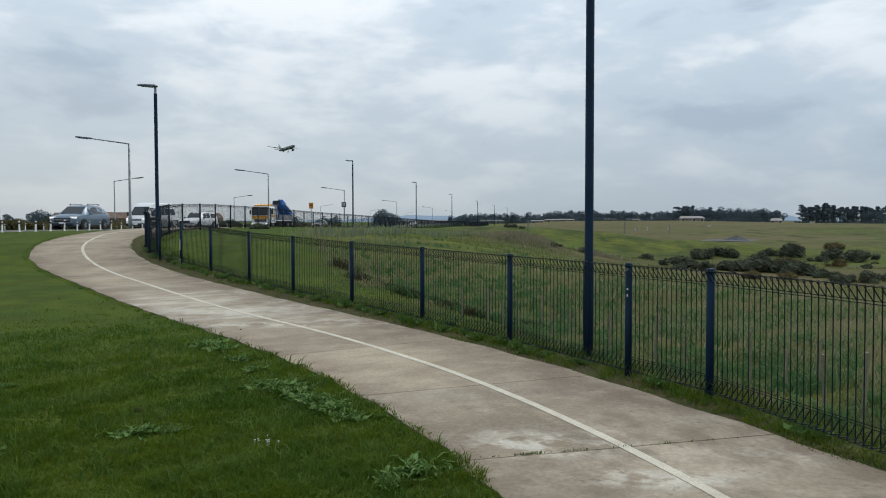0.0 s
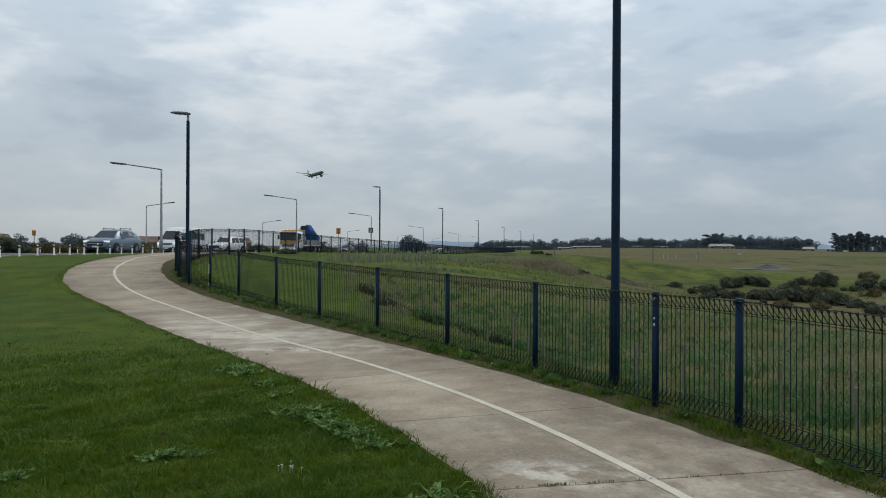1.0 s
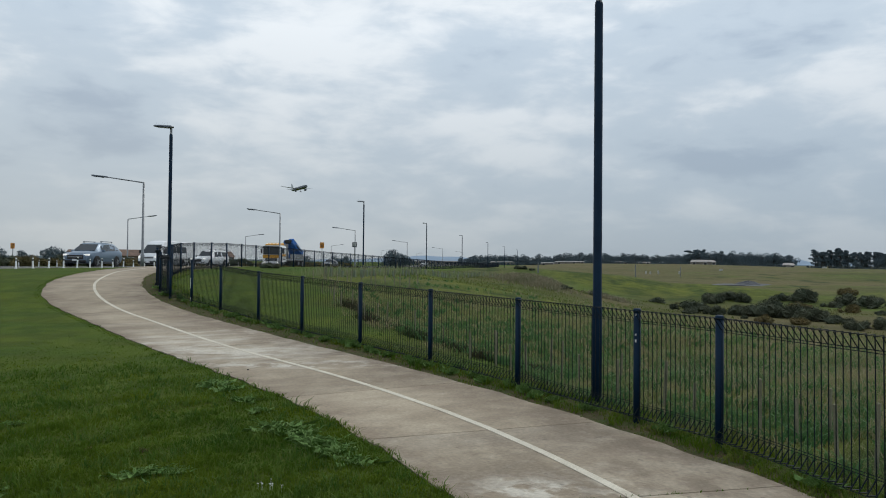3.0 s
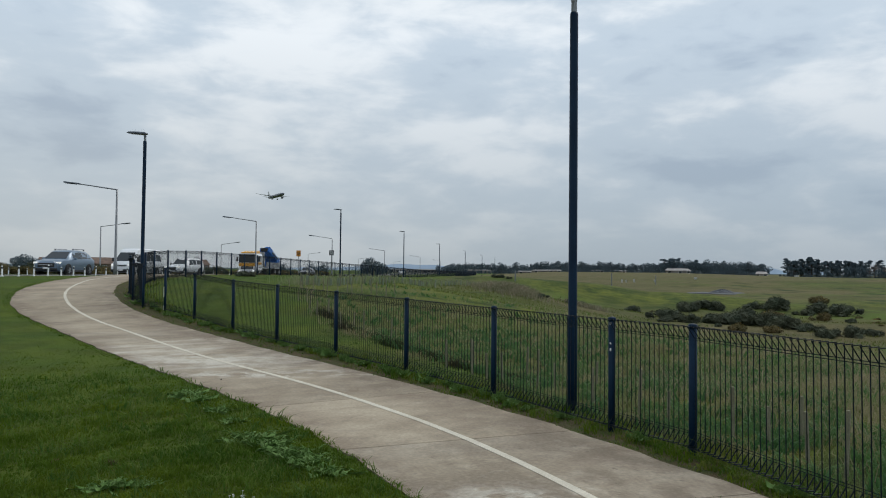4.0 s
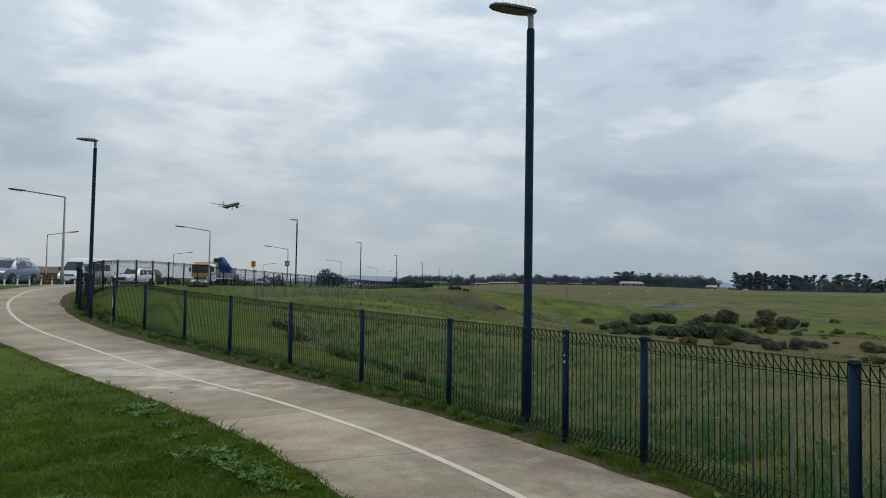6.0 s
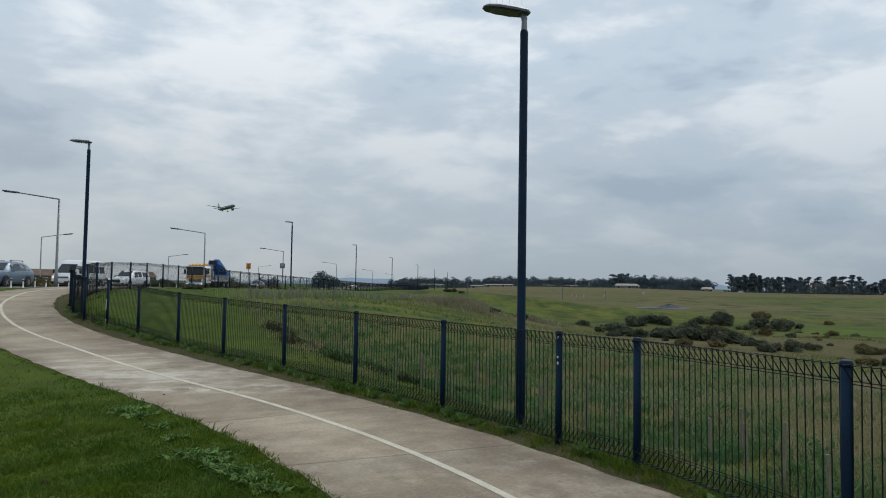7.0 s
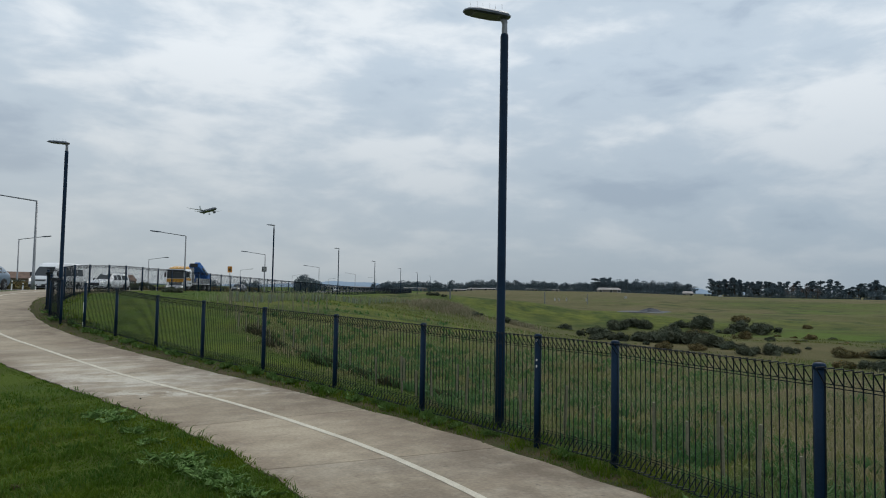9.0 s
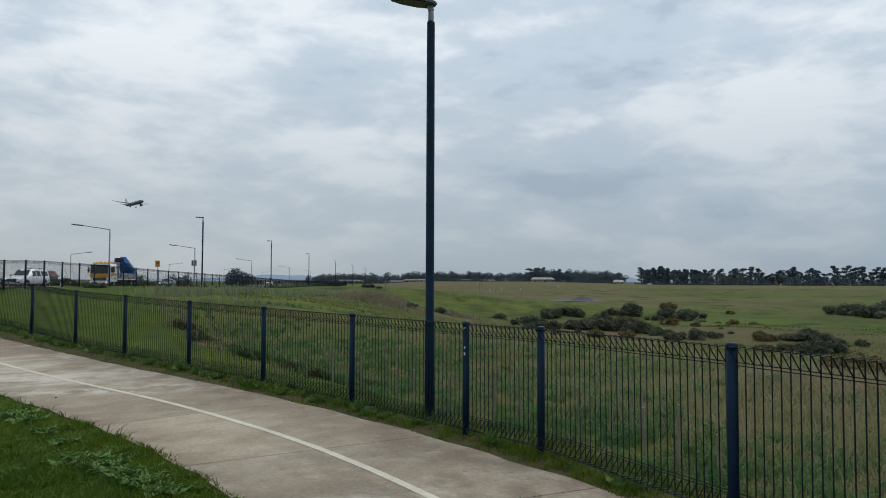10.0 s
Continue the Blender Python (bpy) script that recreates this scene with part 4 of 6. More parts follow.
build_sign("road_sign", SIGNORANGE, "orange roadside sign on a slim post", pose(-17.2, 93, h1(-17.2, 93)), 0.55, 0.75, 3.3)
build_sign("road_sign", SIGNDARK, "dark grey roadside sign panel on post", pose(-15.4, 110, h1(-15.4, 110)), 0.7, 0.75, 4.0)
build_sign("road_sign", SIGNORANGE, "orange roadside warning sign on a post", pose(-44.4, 72, h1(-44.4, 72)), 0.42, 0.55, 2.3)


# ---- trees, bushes and distance ----
def leaf_cloud(centres, radii, count, size, seed, flat=0.7):
    """Small leaf clumps scattered through lumps of a crown: quads at random slants."""
    g = np.random.default_rng(seed)
    centres, radii = np.array(centres, float), np.array(radii, float)
    w = radii**2
    pick = g.choice(len(centres), count, p=w / w.sum())
    d = g.normal(size=(count, 3))
    d /= np.linalg.norm(d, axis=1)[:, None]
    r = radii[pick] * g.uniform(0.45, 1.0, count) ** 0.6
    p = centres[pick] + d * r[:, None] * (1, 1, flat)
    a = g.normal(size=(count, 3))
    a /= np.linalg.norm(a, axis=1)[:, None]
    b = np.cross(a, g.normal(size=(count, 3)))
    b /= np.linalg.norm(b, axis=1)[:, None]
    s = size * g.uniform(0.5, 1.3, count)[:, None]
    v = np.stack([p - a * s, p - b * s * 0.55, p + a * s, p + b * s * 0.55], 1).reshape(-1, 3)
    return v, np.arange(4 * count).reshape(-1, 4)


def limbs(bm, base, tips, r):
    for tip in tips:
        tube(bm, base, tip, r, r * 0.25, 6, False)


def tree_kind(name, label, tall, spread, kind, seed, mat):
    """A tree with a tapered trunk, limbs and an uneven crown."""
    g = random.Random(seed)
    root = empty(name, Matrix(), label, "tree", "far trees")
    centres, radii, tips = [], [], []
    if kind == "pine":
        # flat tiers of foliage high on a bare trunk
        for k in range(17):
            a, u = g.uniform(0, 6.28), g.uniform(0.0, 1.0)
            z = tall * (0.30 + 0.66 * u)
            r = spread * (0.95 - 0.45 * u) * g.uniform(0.15, 0.85)
            centres.append((r * math.cos(a), r * math.sin(a), z))
            radii.append(spread * g.uniform(0.24, 0.42))
            tips.append((0.9 * r * math.cos(a), 0.9 * r * math.sin(a), z))
        count, flat = 2300, 0.42
    elif kind == "round":
        for k in range(15):
            a, u = g.uniform(0, 6.28), g.uniform(0.1, 1.0)
            r = spread * g.uniform(0.1, 0.75)
            z = tall * (0.14 + 0.70 * u * (1 - 0.5 * (r / spread) ** 2))
            centres.append((r * math.cos(a), r * math.sin(a), z))
            radii.append(spread * g.uniform(0.28, 0.45))
            tips.append((0.8 * r * math.cos(a), 0.8 * r * math.sin(a), z))
        count, flat = 2000, 0.8
    else:
        for k in range(16):
            a, r = g.uniform(0, 6.28), spread * g.uniform(0.15, 0.8)
            z = tall * g.uniform(0.35, 0.98) * (1 - 0.2 * r / spread)
            tips.append((r * math.cos(a), r * math.sin(a), z))
            centres.append(tips[-1])
            radii.append(spread * 0.3)
        count, flat = 420, 1.0
    bm = bmesh.new()
    top = (g.uniform(-0.2, 0.2), g.uniform(-0.2, 0.2), tall * 0.92)
    tube(bm, (0, 0, -0.4), top, tall * 0.028, tall * 0.008, 7, False)
    for tip in tips:
        f = min(0.85, max(0.25, tip[2] / tall * 0.75))
        tube(bm, (top[0] * f, top[1] * f, tall * f * 0.92), tip, tall * 0.010, tall * 0.003, 5, False)
    part("trunk", bm, BARK, root)
    v, f = leaf_cloud(centres, radii, count, tall * {"pine": 0.026, "round": 0.036, "bare": 0.022}[kind], seed, flat)
    link_mesh("crown", raw_mesh("crown", v, f), mat, root)
    return root


def on_ground(az, far, sink=0.0):
    x, y = far * math.sin(radians(az)), far * math.cos(radians(az))
    return x, y, h1(x, y) - sink


pines = [tree_kind("pine_tree", "tall dark pine tree in a shelter belt", 12.5, 4.2, "pine", 11 + k, HAZYPINE) for k in range(4)]
rounds = [tree_kind("macrocarpa_tree", "dark rounded evergreen tree on the skyline", 7.0, 4.6, "round", 31 + k, HAZYPINE) for k in range(4)]
bares = [tree_kind("bare_tree", "bare reddish winter tree by the pines", 6.5, 2.6, "bare", 51 + k, BARE) for k in range(2)]
used = set()


def plant(kinds, az, far, scale, sink=0.0):
    src = next((k for k in kinds if k.name not in used), None) or random.choice(kinds)
    x, y, z = on_ground(az, far, sink)
    m = pose(x, y, z, 0, 0, random.uniform(0, 360)) @ Matrix.Diagonal((scale * random.uniform(0.9, 1.15), scale * random.uniform(0.9, 1.15), scale, 1))
    if src.name not in used:
        used.add(src.name)
        src.matrix_basis = m
        return
    ob = copy_thing(src, m)
    ob.matrix_basis = m


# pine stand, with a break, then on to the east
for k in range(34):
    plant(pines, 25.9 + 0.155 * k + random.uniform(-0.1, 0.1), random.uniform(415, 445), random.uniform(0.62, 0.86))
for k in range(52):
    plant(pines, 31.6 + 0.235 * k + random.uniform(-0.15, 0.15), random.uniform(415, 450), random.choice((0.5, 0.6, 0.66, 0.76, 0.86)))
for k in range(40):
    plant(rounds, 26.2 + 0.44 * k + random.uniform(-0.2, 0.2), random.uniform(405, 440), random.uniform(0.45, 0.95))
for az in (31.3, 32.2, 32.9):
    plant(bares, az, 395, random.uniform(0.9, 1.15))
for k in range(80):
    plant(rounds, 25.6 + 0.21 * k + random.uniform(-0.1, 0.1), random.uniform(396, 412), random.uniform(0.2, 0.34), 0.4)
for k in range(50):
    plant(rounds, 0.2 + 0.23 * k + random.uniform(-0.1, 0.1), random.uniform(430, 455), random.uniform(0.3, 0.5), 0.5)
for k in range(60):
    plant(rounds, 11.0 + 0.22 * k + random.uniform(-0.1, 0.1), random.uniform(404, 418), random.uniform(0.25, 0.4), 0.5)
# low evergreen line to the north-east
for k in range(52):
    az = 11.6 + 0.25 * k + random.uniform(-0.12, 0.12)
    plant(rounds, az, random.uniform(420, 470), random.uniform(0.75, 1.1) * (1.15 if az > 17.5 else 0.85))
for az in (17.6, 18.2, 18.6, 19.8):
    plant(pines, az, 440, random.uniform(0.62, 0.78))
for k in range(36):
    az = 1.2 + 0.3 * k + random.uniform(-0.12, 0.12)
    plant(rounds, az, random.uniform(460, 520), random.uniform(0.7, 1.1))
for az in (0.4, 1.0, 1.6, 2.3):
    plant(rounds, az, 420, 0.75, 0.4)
# trees beyond the road
for az, far, sc in ((-5.2, 150, 0.55), (-4.7, 148, 0.6), (-4.2, 152, 0.5), (-29.3, 170, 0.62), (-28.7, 165, 0.55), (-26.4, 170, 0.5), (-25.6, 175, 0.5), (-31.0, 190, 0.5), (-32.4, 175, 0.6), (-22.5, 180, 0.45), (-19.0, 200, 0.5), (-17.6, 210, 0.5), (-14.0, 220, 0.5), (-9.5, 230, 0.5), (-8.6, 240, 0.55), (-11.6, 240, 0.5)):
    plant(rounds, az, far, sc, 0.3)


def hill(name, az0, az1, far, tall, seed, label, mat=None):
    n = 60
    az = np.radians(np.linspace(az0, az1, n))
    g = np.random.default_rng(seed)
    u = np.linspace(0, 1, n)
    prof = np.sin(np.pi * u) ** 0.8 * (0.75 + 0.25 * np.sin(u * 9 + seed) + 0.08 * np.sin(u * 31 + seed * 2))
    rows = []
    for f, k in ((far, 0.0), (far + 180, 0.75), (far + 420, 1.0), (far + 800, 0.0)):
        rows.append(np.stack([f * np.sin(az), f * np.cos(az), tall * prof * k - 6 * (k == 0)], -1))
    idx = np.arange(4 * n).reshape(4, n)
    faces = np.stack([idx[:-1, :-1], idx[:-1, 1:], idx[1:, 1:], idx[1:, :-1]], -1).reshape(-1, 4)
    ob = link_mesh(name, raw_mesh(name, np.concatenate(rows), faces), mat or HILL, smooth=True)
    tagged(ob, label, "backdrop", kind="structure")


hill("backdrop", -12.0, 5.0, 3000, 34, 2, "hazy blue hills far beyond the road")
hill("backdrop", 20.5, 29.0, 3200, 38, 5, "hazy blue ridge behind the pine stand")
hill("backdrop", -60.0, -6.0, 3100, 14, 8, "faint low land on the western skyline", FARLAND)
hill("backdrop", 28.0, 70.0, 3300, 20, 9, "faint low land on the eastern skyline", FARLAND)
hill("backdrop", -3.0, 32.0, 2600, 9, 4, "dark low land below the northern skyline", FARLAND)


def house(name, m, w, d, wall_h, roof_h, wall, roof, label, doors=2):
    root = empty(name, m, label, "house", "far houses")
    bm = bmesh.new()
    box(bm, (w, d, wall_h + 0.6), (0, 0, wall_h / 2 - 0.3))
    part("wall", bm, wall, root)
    bm = bmesh.new()
    o = 0.45
    hull(bm, [[(-w / 2 - o, -d / 2 - o, wall_h), (-w / 2 - o, d / 2 + o, wall_h), (-w / 2 + w * 0.06, 0, wall_h + roof_h)], [(w / 2 + o, -d / 2 - o, wall_h), (w / 2 + o, d / 2 + o, wall_h), (w / 2 - w * 0.06, 0, wall_h + roof_h)]])
    part("roof", bm, roof, root)
    for k in range(doors):
        bm = bmesh.new()
        x = -w * 0.33 + w * 0.66 * k / max(doors - 1, 1)
        box(bm, (1.6, 0.12, 1.2), (x, -d / 2 - 0.02, wall_h * 0.55), 0.02)
        win = part("window", bm, PAINTWHITE, root)
        bm = bmesh.new()
        box(bm, (1.4, 0.06, 1.0), (x, -d / 2 - 0.07, wall_h * 0.55))
        part("pane", bm, GLASS, win)


for az, far, w, turn in ((18.3, 392, 8, 5), (18.9, 394, 6, 14), (24.3, 395, 5, 0)):
    x, y, z = on_ground(az, far, 0.4)
    house("farmhouse", pose(x, y, z, 0, 0, -az + turn), w, 7, 1.7, 1.1, HOUSEWALL, HOUSEROOF, "low pale house with a light metal roof")
for az, far, w in ((7.1, 415, 7), (8.5, 418, 12), (9.4, 416, 7), (12.7, 415, 6), (14.2, 416, 9)):
    x, y, z = on_ground(az, far, 0.5)
    house("farm_shed", pose(x, y, z, 0, 0, -az + 4), w, 7, 1.3, 0.5, HOUSEWALL, HOUSEROOF, "long low pale farm shed below the far trees")
for az, far, w in ((-24.3, 280, 11), (-18.0, 300, 9), (-34.0, 260, 9), (-27.6, 300, 8)):
    x, y, z = on_ground(az, far)
    house("bungalow", pose(x, y, z, 0, 0, -az + 8), w, 8, 2.6, 2.2, TIMBERWALL, BROWNROOF, "low brown bungalow with a tiled roof", 3)
for az, far, w in ((-2.6, 420, 26), (-0.6, 430, 18), (3.2, 450, 20)):
    x, y, z = on_ground(az, far, 0.3)
    house("airport_building", pose(x, y, z, 0, 0, -az), w, 16, 2.2, 0.4, HOUSEWALL, HOUSEROOF, "long low pale airport building on the skyline", 6)


def bush_kind(name, label, seed, mat, wide, tall, count=1000, flowers=0):
    g = random.Random(seed)
    root = empty(name, Matrix(), label, "bush", "gorse bushes")
    centres, radii = [], []
    for k in range(17):
        a, r = g.uniform(0, 6.28), wide * 0.5 * g.uniform(0.0, 0.8)
        centres.append((r * math.cos(a), r * math.sin(a), tall * g.uniform(0.2, 0.68) * (1 - 0.45 * r / (wide * 0.5))))
        radii.append(tall * g.uniform(0.28, 0.44))
    bm = bmesh.new()
    for c in centres:
        tube(bm, (c[0] * 0.2, c[1] * 0.2, -0.15), c, 0.035, 0.012, 5, False)
    part("stems", bm, BARK, root)
    bm = bmesh.new()
    for c, r in zip(centres, radii):
        made = bmesh.ops.create_icosphere(bm, subdivisions=2, radius=r * 0.60, matrix=Matrix.Translation(c) @ Matrix.Diagonal((1, 1, 0.85, 1)))
        for v in made["verts"]:
            v.co += Vector((g.uniform(-1, 1), g.uniform(-1, 1), g.uniform(-1, 1))) * r * 0.25
    part("inner_foliage", bm, mat, root)
    v, f = leaf_cloud(centres, radii, int(count * 4.4), 0.046, seed, 0.9)
    crown = link_mesh("foliage", raw_mesh("foliage", v, f), mat, root)
    if flowers:
        v, f = leaf_cloud(centres, [r * 1.06 for r in radii], flowers, 0.036, seed + 1, 0.9)
        bloom = link_mesh("flowers", raw_mesh("flowers", v, f), FLOWER, crown)
        tagged(bloom, "yellow gorse flowers", kind="stuff")
    return root


dark = [bush_kind("gorse_bush", "dark green gorse bush in dry grass", 71 + k, GORSE, 3.2, 1.5) for k in range(4)]
brown = [bush_kind("dry_bush", "rusty brown dry gorse bush in the field", 81 + k, GORSEBROWN, 2.4, 1.15, 1000, 90 * (k + 1)) for k in range(3)]


def set_bush(kinds, x, y, scale):
    src = next((k for k in kinds if k.name not in used), None) or random.choice(kinds)
    m = pose(x, y, h1(x, y) - 0.05, 0, 0, random.uniform(0, 360)) @ Matrix.Diagonal((scale * random.uniform(0.8, 1.05), scale * random.uniform(0.8, 1.05), scale * random.uniform(0.72, 0.95), 1))
    if src.name in used:
        src = copy_thing(src, m)
    used.add(src.name)
    src.matrix_basis = m


# dark clumps in the hollow, a second group nearer, a third to the east
for x, y, s in ((19.4, 70.2, 0.5), (18.1, 56.2, 0.9), (26.1, 74.4, 0.95), (19.6, 55.2, 0.6), (29.1, 77.8, 0.85), (29.9, 76.2, 0.8), (22.2, 57.4, 0.65), (34.6, 78.0, 0.75), (36.4, 76.7, 1.15), (24.2, 55.6, 1.25), (25.7, 53.0, 0.95), (37.3, 72.6, 0.6), (40.1, 74.3, 1.0), (40.0, 70.3, 1.0), (26.2, 50.2, 0.65), (24.2, 44.2, 0.55), (26.0, 44.9, 0.6), (28.5, 46.6, 0.42)):
    set_bush(dark, x, y, s * 1.2)
for x, y, s in ((23.9, 58.1, 0.55), (26.7, 36.7, 0.5), (26.5, 34.8, 0.62), (27.1, 33.9, 0.72), (33.2, 40.3, 0.55), (34.1, 44.0, 0.85), (28.6, 35.2, 0.6), (67.1, 81.3, 1.2), (64.2, 75.3, 1.45), (59.0, 66.9, 1.15), (68.4, 74.3, 1.9), (22.6, 56.4, 0.85), (27.0, 57.6, 0.7)):
    set_bush(dark, x, y, s * 1.15)
for x, y, s in ((33.1, 61.5, 0.8), (51.0, 96.2, 1.0), (38.5, 60.1, 0.55), (55.6, 87.5, 0.6), (31.7, 45.7, 0.75), (25.9, 37.0, 0.5), (33.3, 45.2, 0.55), (31.0, 65.9, 0.85), (20.6, 48.9, 0.6), (22.9, 48.7, 0.6), (27.9, 36.2, 0.6), (27.9, 34.6, 0.6), (12.7, 14.3, 0.55), (13.4, 15.4, 0.6), (12.2, 13.0, 0.5), (14.2, 14.6, 0.6)):
    set_bush(brown, x, y, s * 1.15)
for k in range(26):
    a, r = random.uniform(0, 6.28), random.uniform(0.1, 1.0) ** 0.5
    set_bush(dark if random.random() < 0.5 else brown, 29 + 13 * r * math.cos(a), 56 + 20 * r * math.sin(a), random.uniform(0.2, 0.42))
for x, y, s in ((11.5, 60, 0.5), (13.2, 66, 0.5), (8.5, 57, 0.45), (-9.3, 36, 0.4), (7.6, 90.3, 0.42), (8.4, 91.0, 0.5), (9.3, 89.6, 0.3)):
    set_bush(dark, x, y, s)

# scrub along the far verge of the road
for k in range(110):
    y = 38 + 1.45 * k + random.uniform(-1, 1)
    x = float(np.interp(y, KERB_Y, KERB_X)) - 20 + random.uniform(-2, 2)
    set_bush(brown if random.random() < 0.7 else dark, x, y, random.uniform(1.0, 1.5))
for k in range(16):
    y = 62 + 4.2 * k
    x = float(np.interp(y, KERB_Y, KERB_X)) + 3.4 + random.uniform(-0.6, 0.6)
    set_bush(brown, x, y, random.uniform(0.35, 0.6))


def gravel_heap():
    x0, y0 = 53.0, 133.0
    g = np.random.default_rng(5)
    n, k = 14, 40
    rows = []
    for j in range(n):
        u = j / (n - 1)
        a = np.linspace(0, 2 * math.pi, k, endpoint=False)
        r = 1 - u
        x = x0 + 2.7 * r * np.cos(a) * (1 + 0.12 * np.sin(3 * a))
        y = y0 + 2.0 * r * np.sin(a) * (1 + 0.1 * np.cos(2 * a))
        z = height(x, y) - 0.1 + 0.75 * (1 - r**1.6) * (1 + 0.15 * np.sin(4 * a + 5 * r)) + g.uniform(-0.05, 0.05, k)
        rows.append(np.stack([x, y, z], -1))
    idx = np.arange(n * k).reshape(n, k)
    nxt = np.roll(idx, -1, 1)
    faces = np.stack([idx[:-1], nxt[:-1], nxt[1:], idx[1:]], -1).reshape(-1, 4)
    ob = link_mesh("gravel_heap", raw_mesh("gravel_heap", np.concatenate(rows), faces), GRAVEL)
    tagged(ob, "low heap of blue-grey gravel on the field", "gravel", kind="stuff")


gravel_heap()
gy = np.linspace(129, 137, 12)
sweep = np.sin(np.linspace(0.15, 3.0, 12))
yard = ribbon("gravel_yard", gy, 51.5 - 5.0 * sweep, 51.5 + 5.5 * sweep, 0.06, GRAVEL, nx=14, thick=0.2)
tagged(yard, "flat grey gravel patch in the field", "gravel", kind="structure")


def marker(name, x, y, w, tall, mat, label):
    bm = bmesh.new()
    box(bm, (w, w * 0.6, tall + 0.3), (0, 0, tall / 2 - 0.15), min(0.03, w * 0.2))
    tube(bm, (0, 0, tall), (0, 0, tall + 0.06), w * 0.2, w * 0.12, 8)
    ob = part(name, bm, mat)
    ob.matrix_basis = pose(x, y, h1(x, y), 0, 0, random.uniform(-20, 20))
    tagged(ob, label, "marker")


for x, y, w, tall in ((49.2, 190, 0.35, 1.0), (50.6, 191, 0.35, 0.9), (52.4, 190, 0.4, 1.1), (58.5, 192, 0.6, 0.9), (77.5, 215, 1.0, 0.6), (150, 300, 1.8, 0.8)):
    marker("field_marker", x, y, w * 0.8, tall * 0.8, FADEDWHITE, "white painted marker box standing in the field")
for x, y, tall in ((9.9, 87.7, 1.2), (27.0, 110, 3.6), (52, 170, 2.4)):
    marker("field_post", x, y, 0.16, tall, GALV, "thin pale post standing in the field")


# ---- vehicles (x ahead, z up) ----
def wheel(parent, x, y, r, wide):
    side = 1 if y > 0 else -1
    bm = bmesh.new()
    m = Matrix.Translation((x, y, r)) @ Matrix.Rotation(radians(90), 4, "X")
    lathe(bm, [(r * 0.62, -wide / 2), (r * 0.95, -wide / 2), (r, -wide * 0.32), (r, wide * 0.32), (r * 0.95, wide / 2), (r * 0.62, wide / 2)], 20, m)
    tyre = part("wheel", bm, RUBBER, parent)
    bm = bmesh.new()
    m2 = Matrix.Translation((x, y + side * (wide / 2 - 0.03), r)) @ Matrix.Rotation(radians(90), 4, "X")
    lathe(bm, [(r * 0.60, -0.02), (r * 0.64, 0.02)], 16, m2)
    for k in range(5):
        a = k * 2 * math.pi / 5
        box(bm, (r * 0.5, 0.05, r * 0.16), (x + 0.3 * r * math.cos(a), y + side * (wide / 2 + 0.005), r + 0.3 * r * math.sin(a)), 0, Matrix.Rotation(-a, 4, "Y"))
    part("rim", bm, ALLOY, tyre)


def station(x, zb, zs, zr, w, wr):
    pts = [(w * 0.90, zb), (w, zb + 0.18), (w, zs - 0.10), (w * 0.97, zs), (wr, zr - 0.07), (wr * 0.86, zr), (wr * 0.4, zr + 0.015)]
    return [(x, y, z) for y, z in pts] + [(x, -y, z) for y, z in pts[::-1]]


def body_vehicle(name, label, st, mat, wheels, r, windows, screen, extras, group=""):
    """st: stations (x, bottom, belt, roof, half width, half roof width) from tail to nose."""
    root = empty(name, Matrix(), label, "car" if name != "passenger_van" else "van", group)
    bm = bmesh.new()
    hull(bm, [station(*s) for s in st])
    shell = part("body", bm, mat, root, smooth=True)
    shell.data.set_sharp_from_angle(angle=radians(38))
    sx = [s[0] for s in st]

    def at_x(x):
        return [float(np.interp(x, sx, [s[k] for s in st])) for k in range(1, 6)]

    for x0, x1, lo, hi in windows:
        for side in (1, -1):
            bm = bmesh.new()
            quad = []
            for x, f in ((x0, lo), (x1, lo), (x1, hi), (x0, hi)):
                _, zs, zr, w, wr = at_x(x)
                quad.append(Vector((x, side * (w * 0.97 + (wr - w * 0.97) * f + 0.012), zs + (zr - 0.07 - zs) * f)))
            inner = [q - Vector((0, side * 0.03, 0)) for q in quad]
            hull(bm, [quad, inner])
            part("side_window", bm, GLASS, root)
    (xa, xb), front = screen, 1
    bm = bmesh.new()
    quad = []
    for x, s in ((xb, 1), (xb, -1), (xa, -1), (xa, 1)):
        _, zs, zr, w, wr = at_x(x)
        f = 0.86 if x == xa else 0.90
        quad.append(Vector((x + 0.02, s * wr * f, zr + 0.02)))
    hull(bm, [quad, [q - Vector((0.02, 0, 0.03)) for q in quad]])
    part("windscreen", bm, GLASS, root)
    for x in wheels:
        for side in (1, -1):
            wheel(root, x, side * (st[len(st) // 2][4] - 0.06), r, 0.24)
            bm = bmesh.new()
            m = Matrix.Translation((x, side * (st[len(st) // 2][4] - 0.05), r)) @ Matrix.Rotation(radians(90), 4, "X")
            lathe(bm, [(r * 1.16, -0.075), (r * 1.16, 0.075)], 20, m)
            part("wheel_arch", bm, BLACK, root)
    for pname, size, at, pm, bev in extras:
        bm = bmesh.new()
        box(bm, size, at, bev)
        part(pname, bm, pm, root)
    return root


def mirror_pairs(items):
    out = []
    for pname, size, at, pm, bev in items:
        out.append((pname, size, at, pm, bev))
        if at[1]:
            out.append((pname, size, (at[0], -at[1], at[2]), pm, bev))
    return out


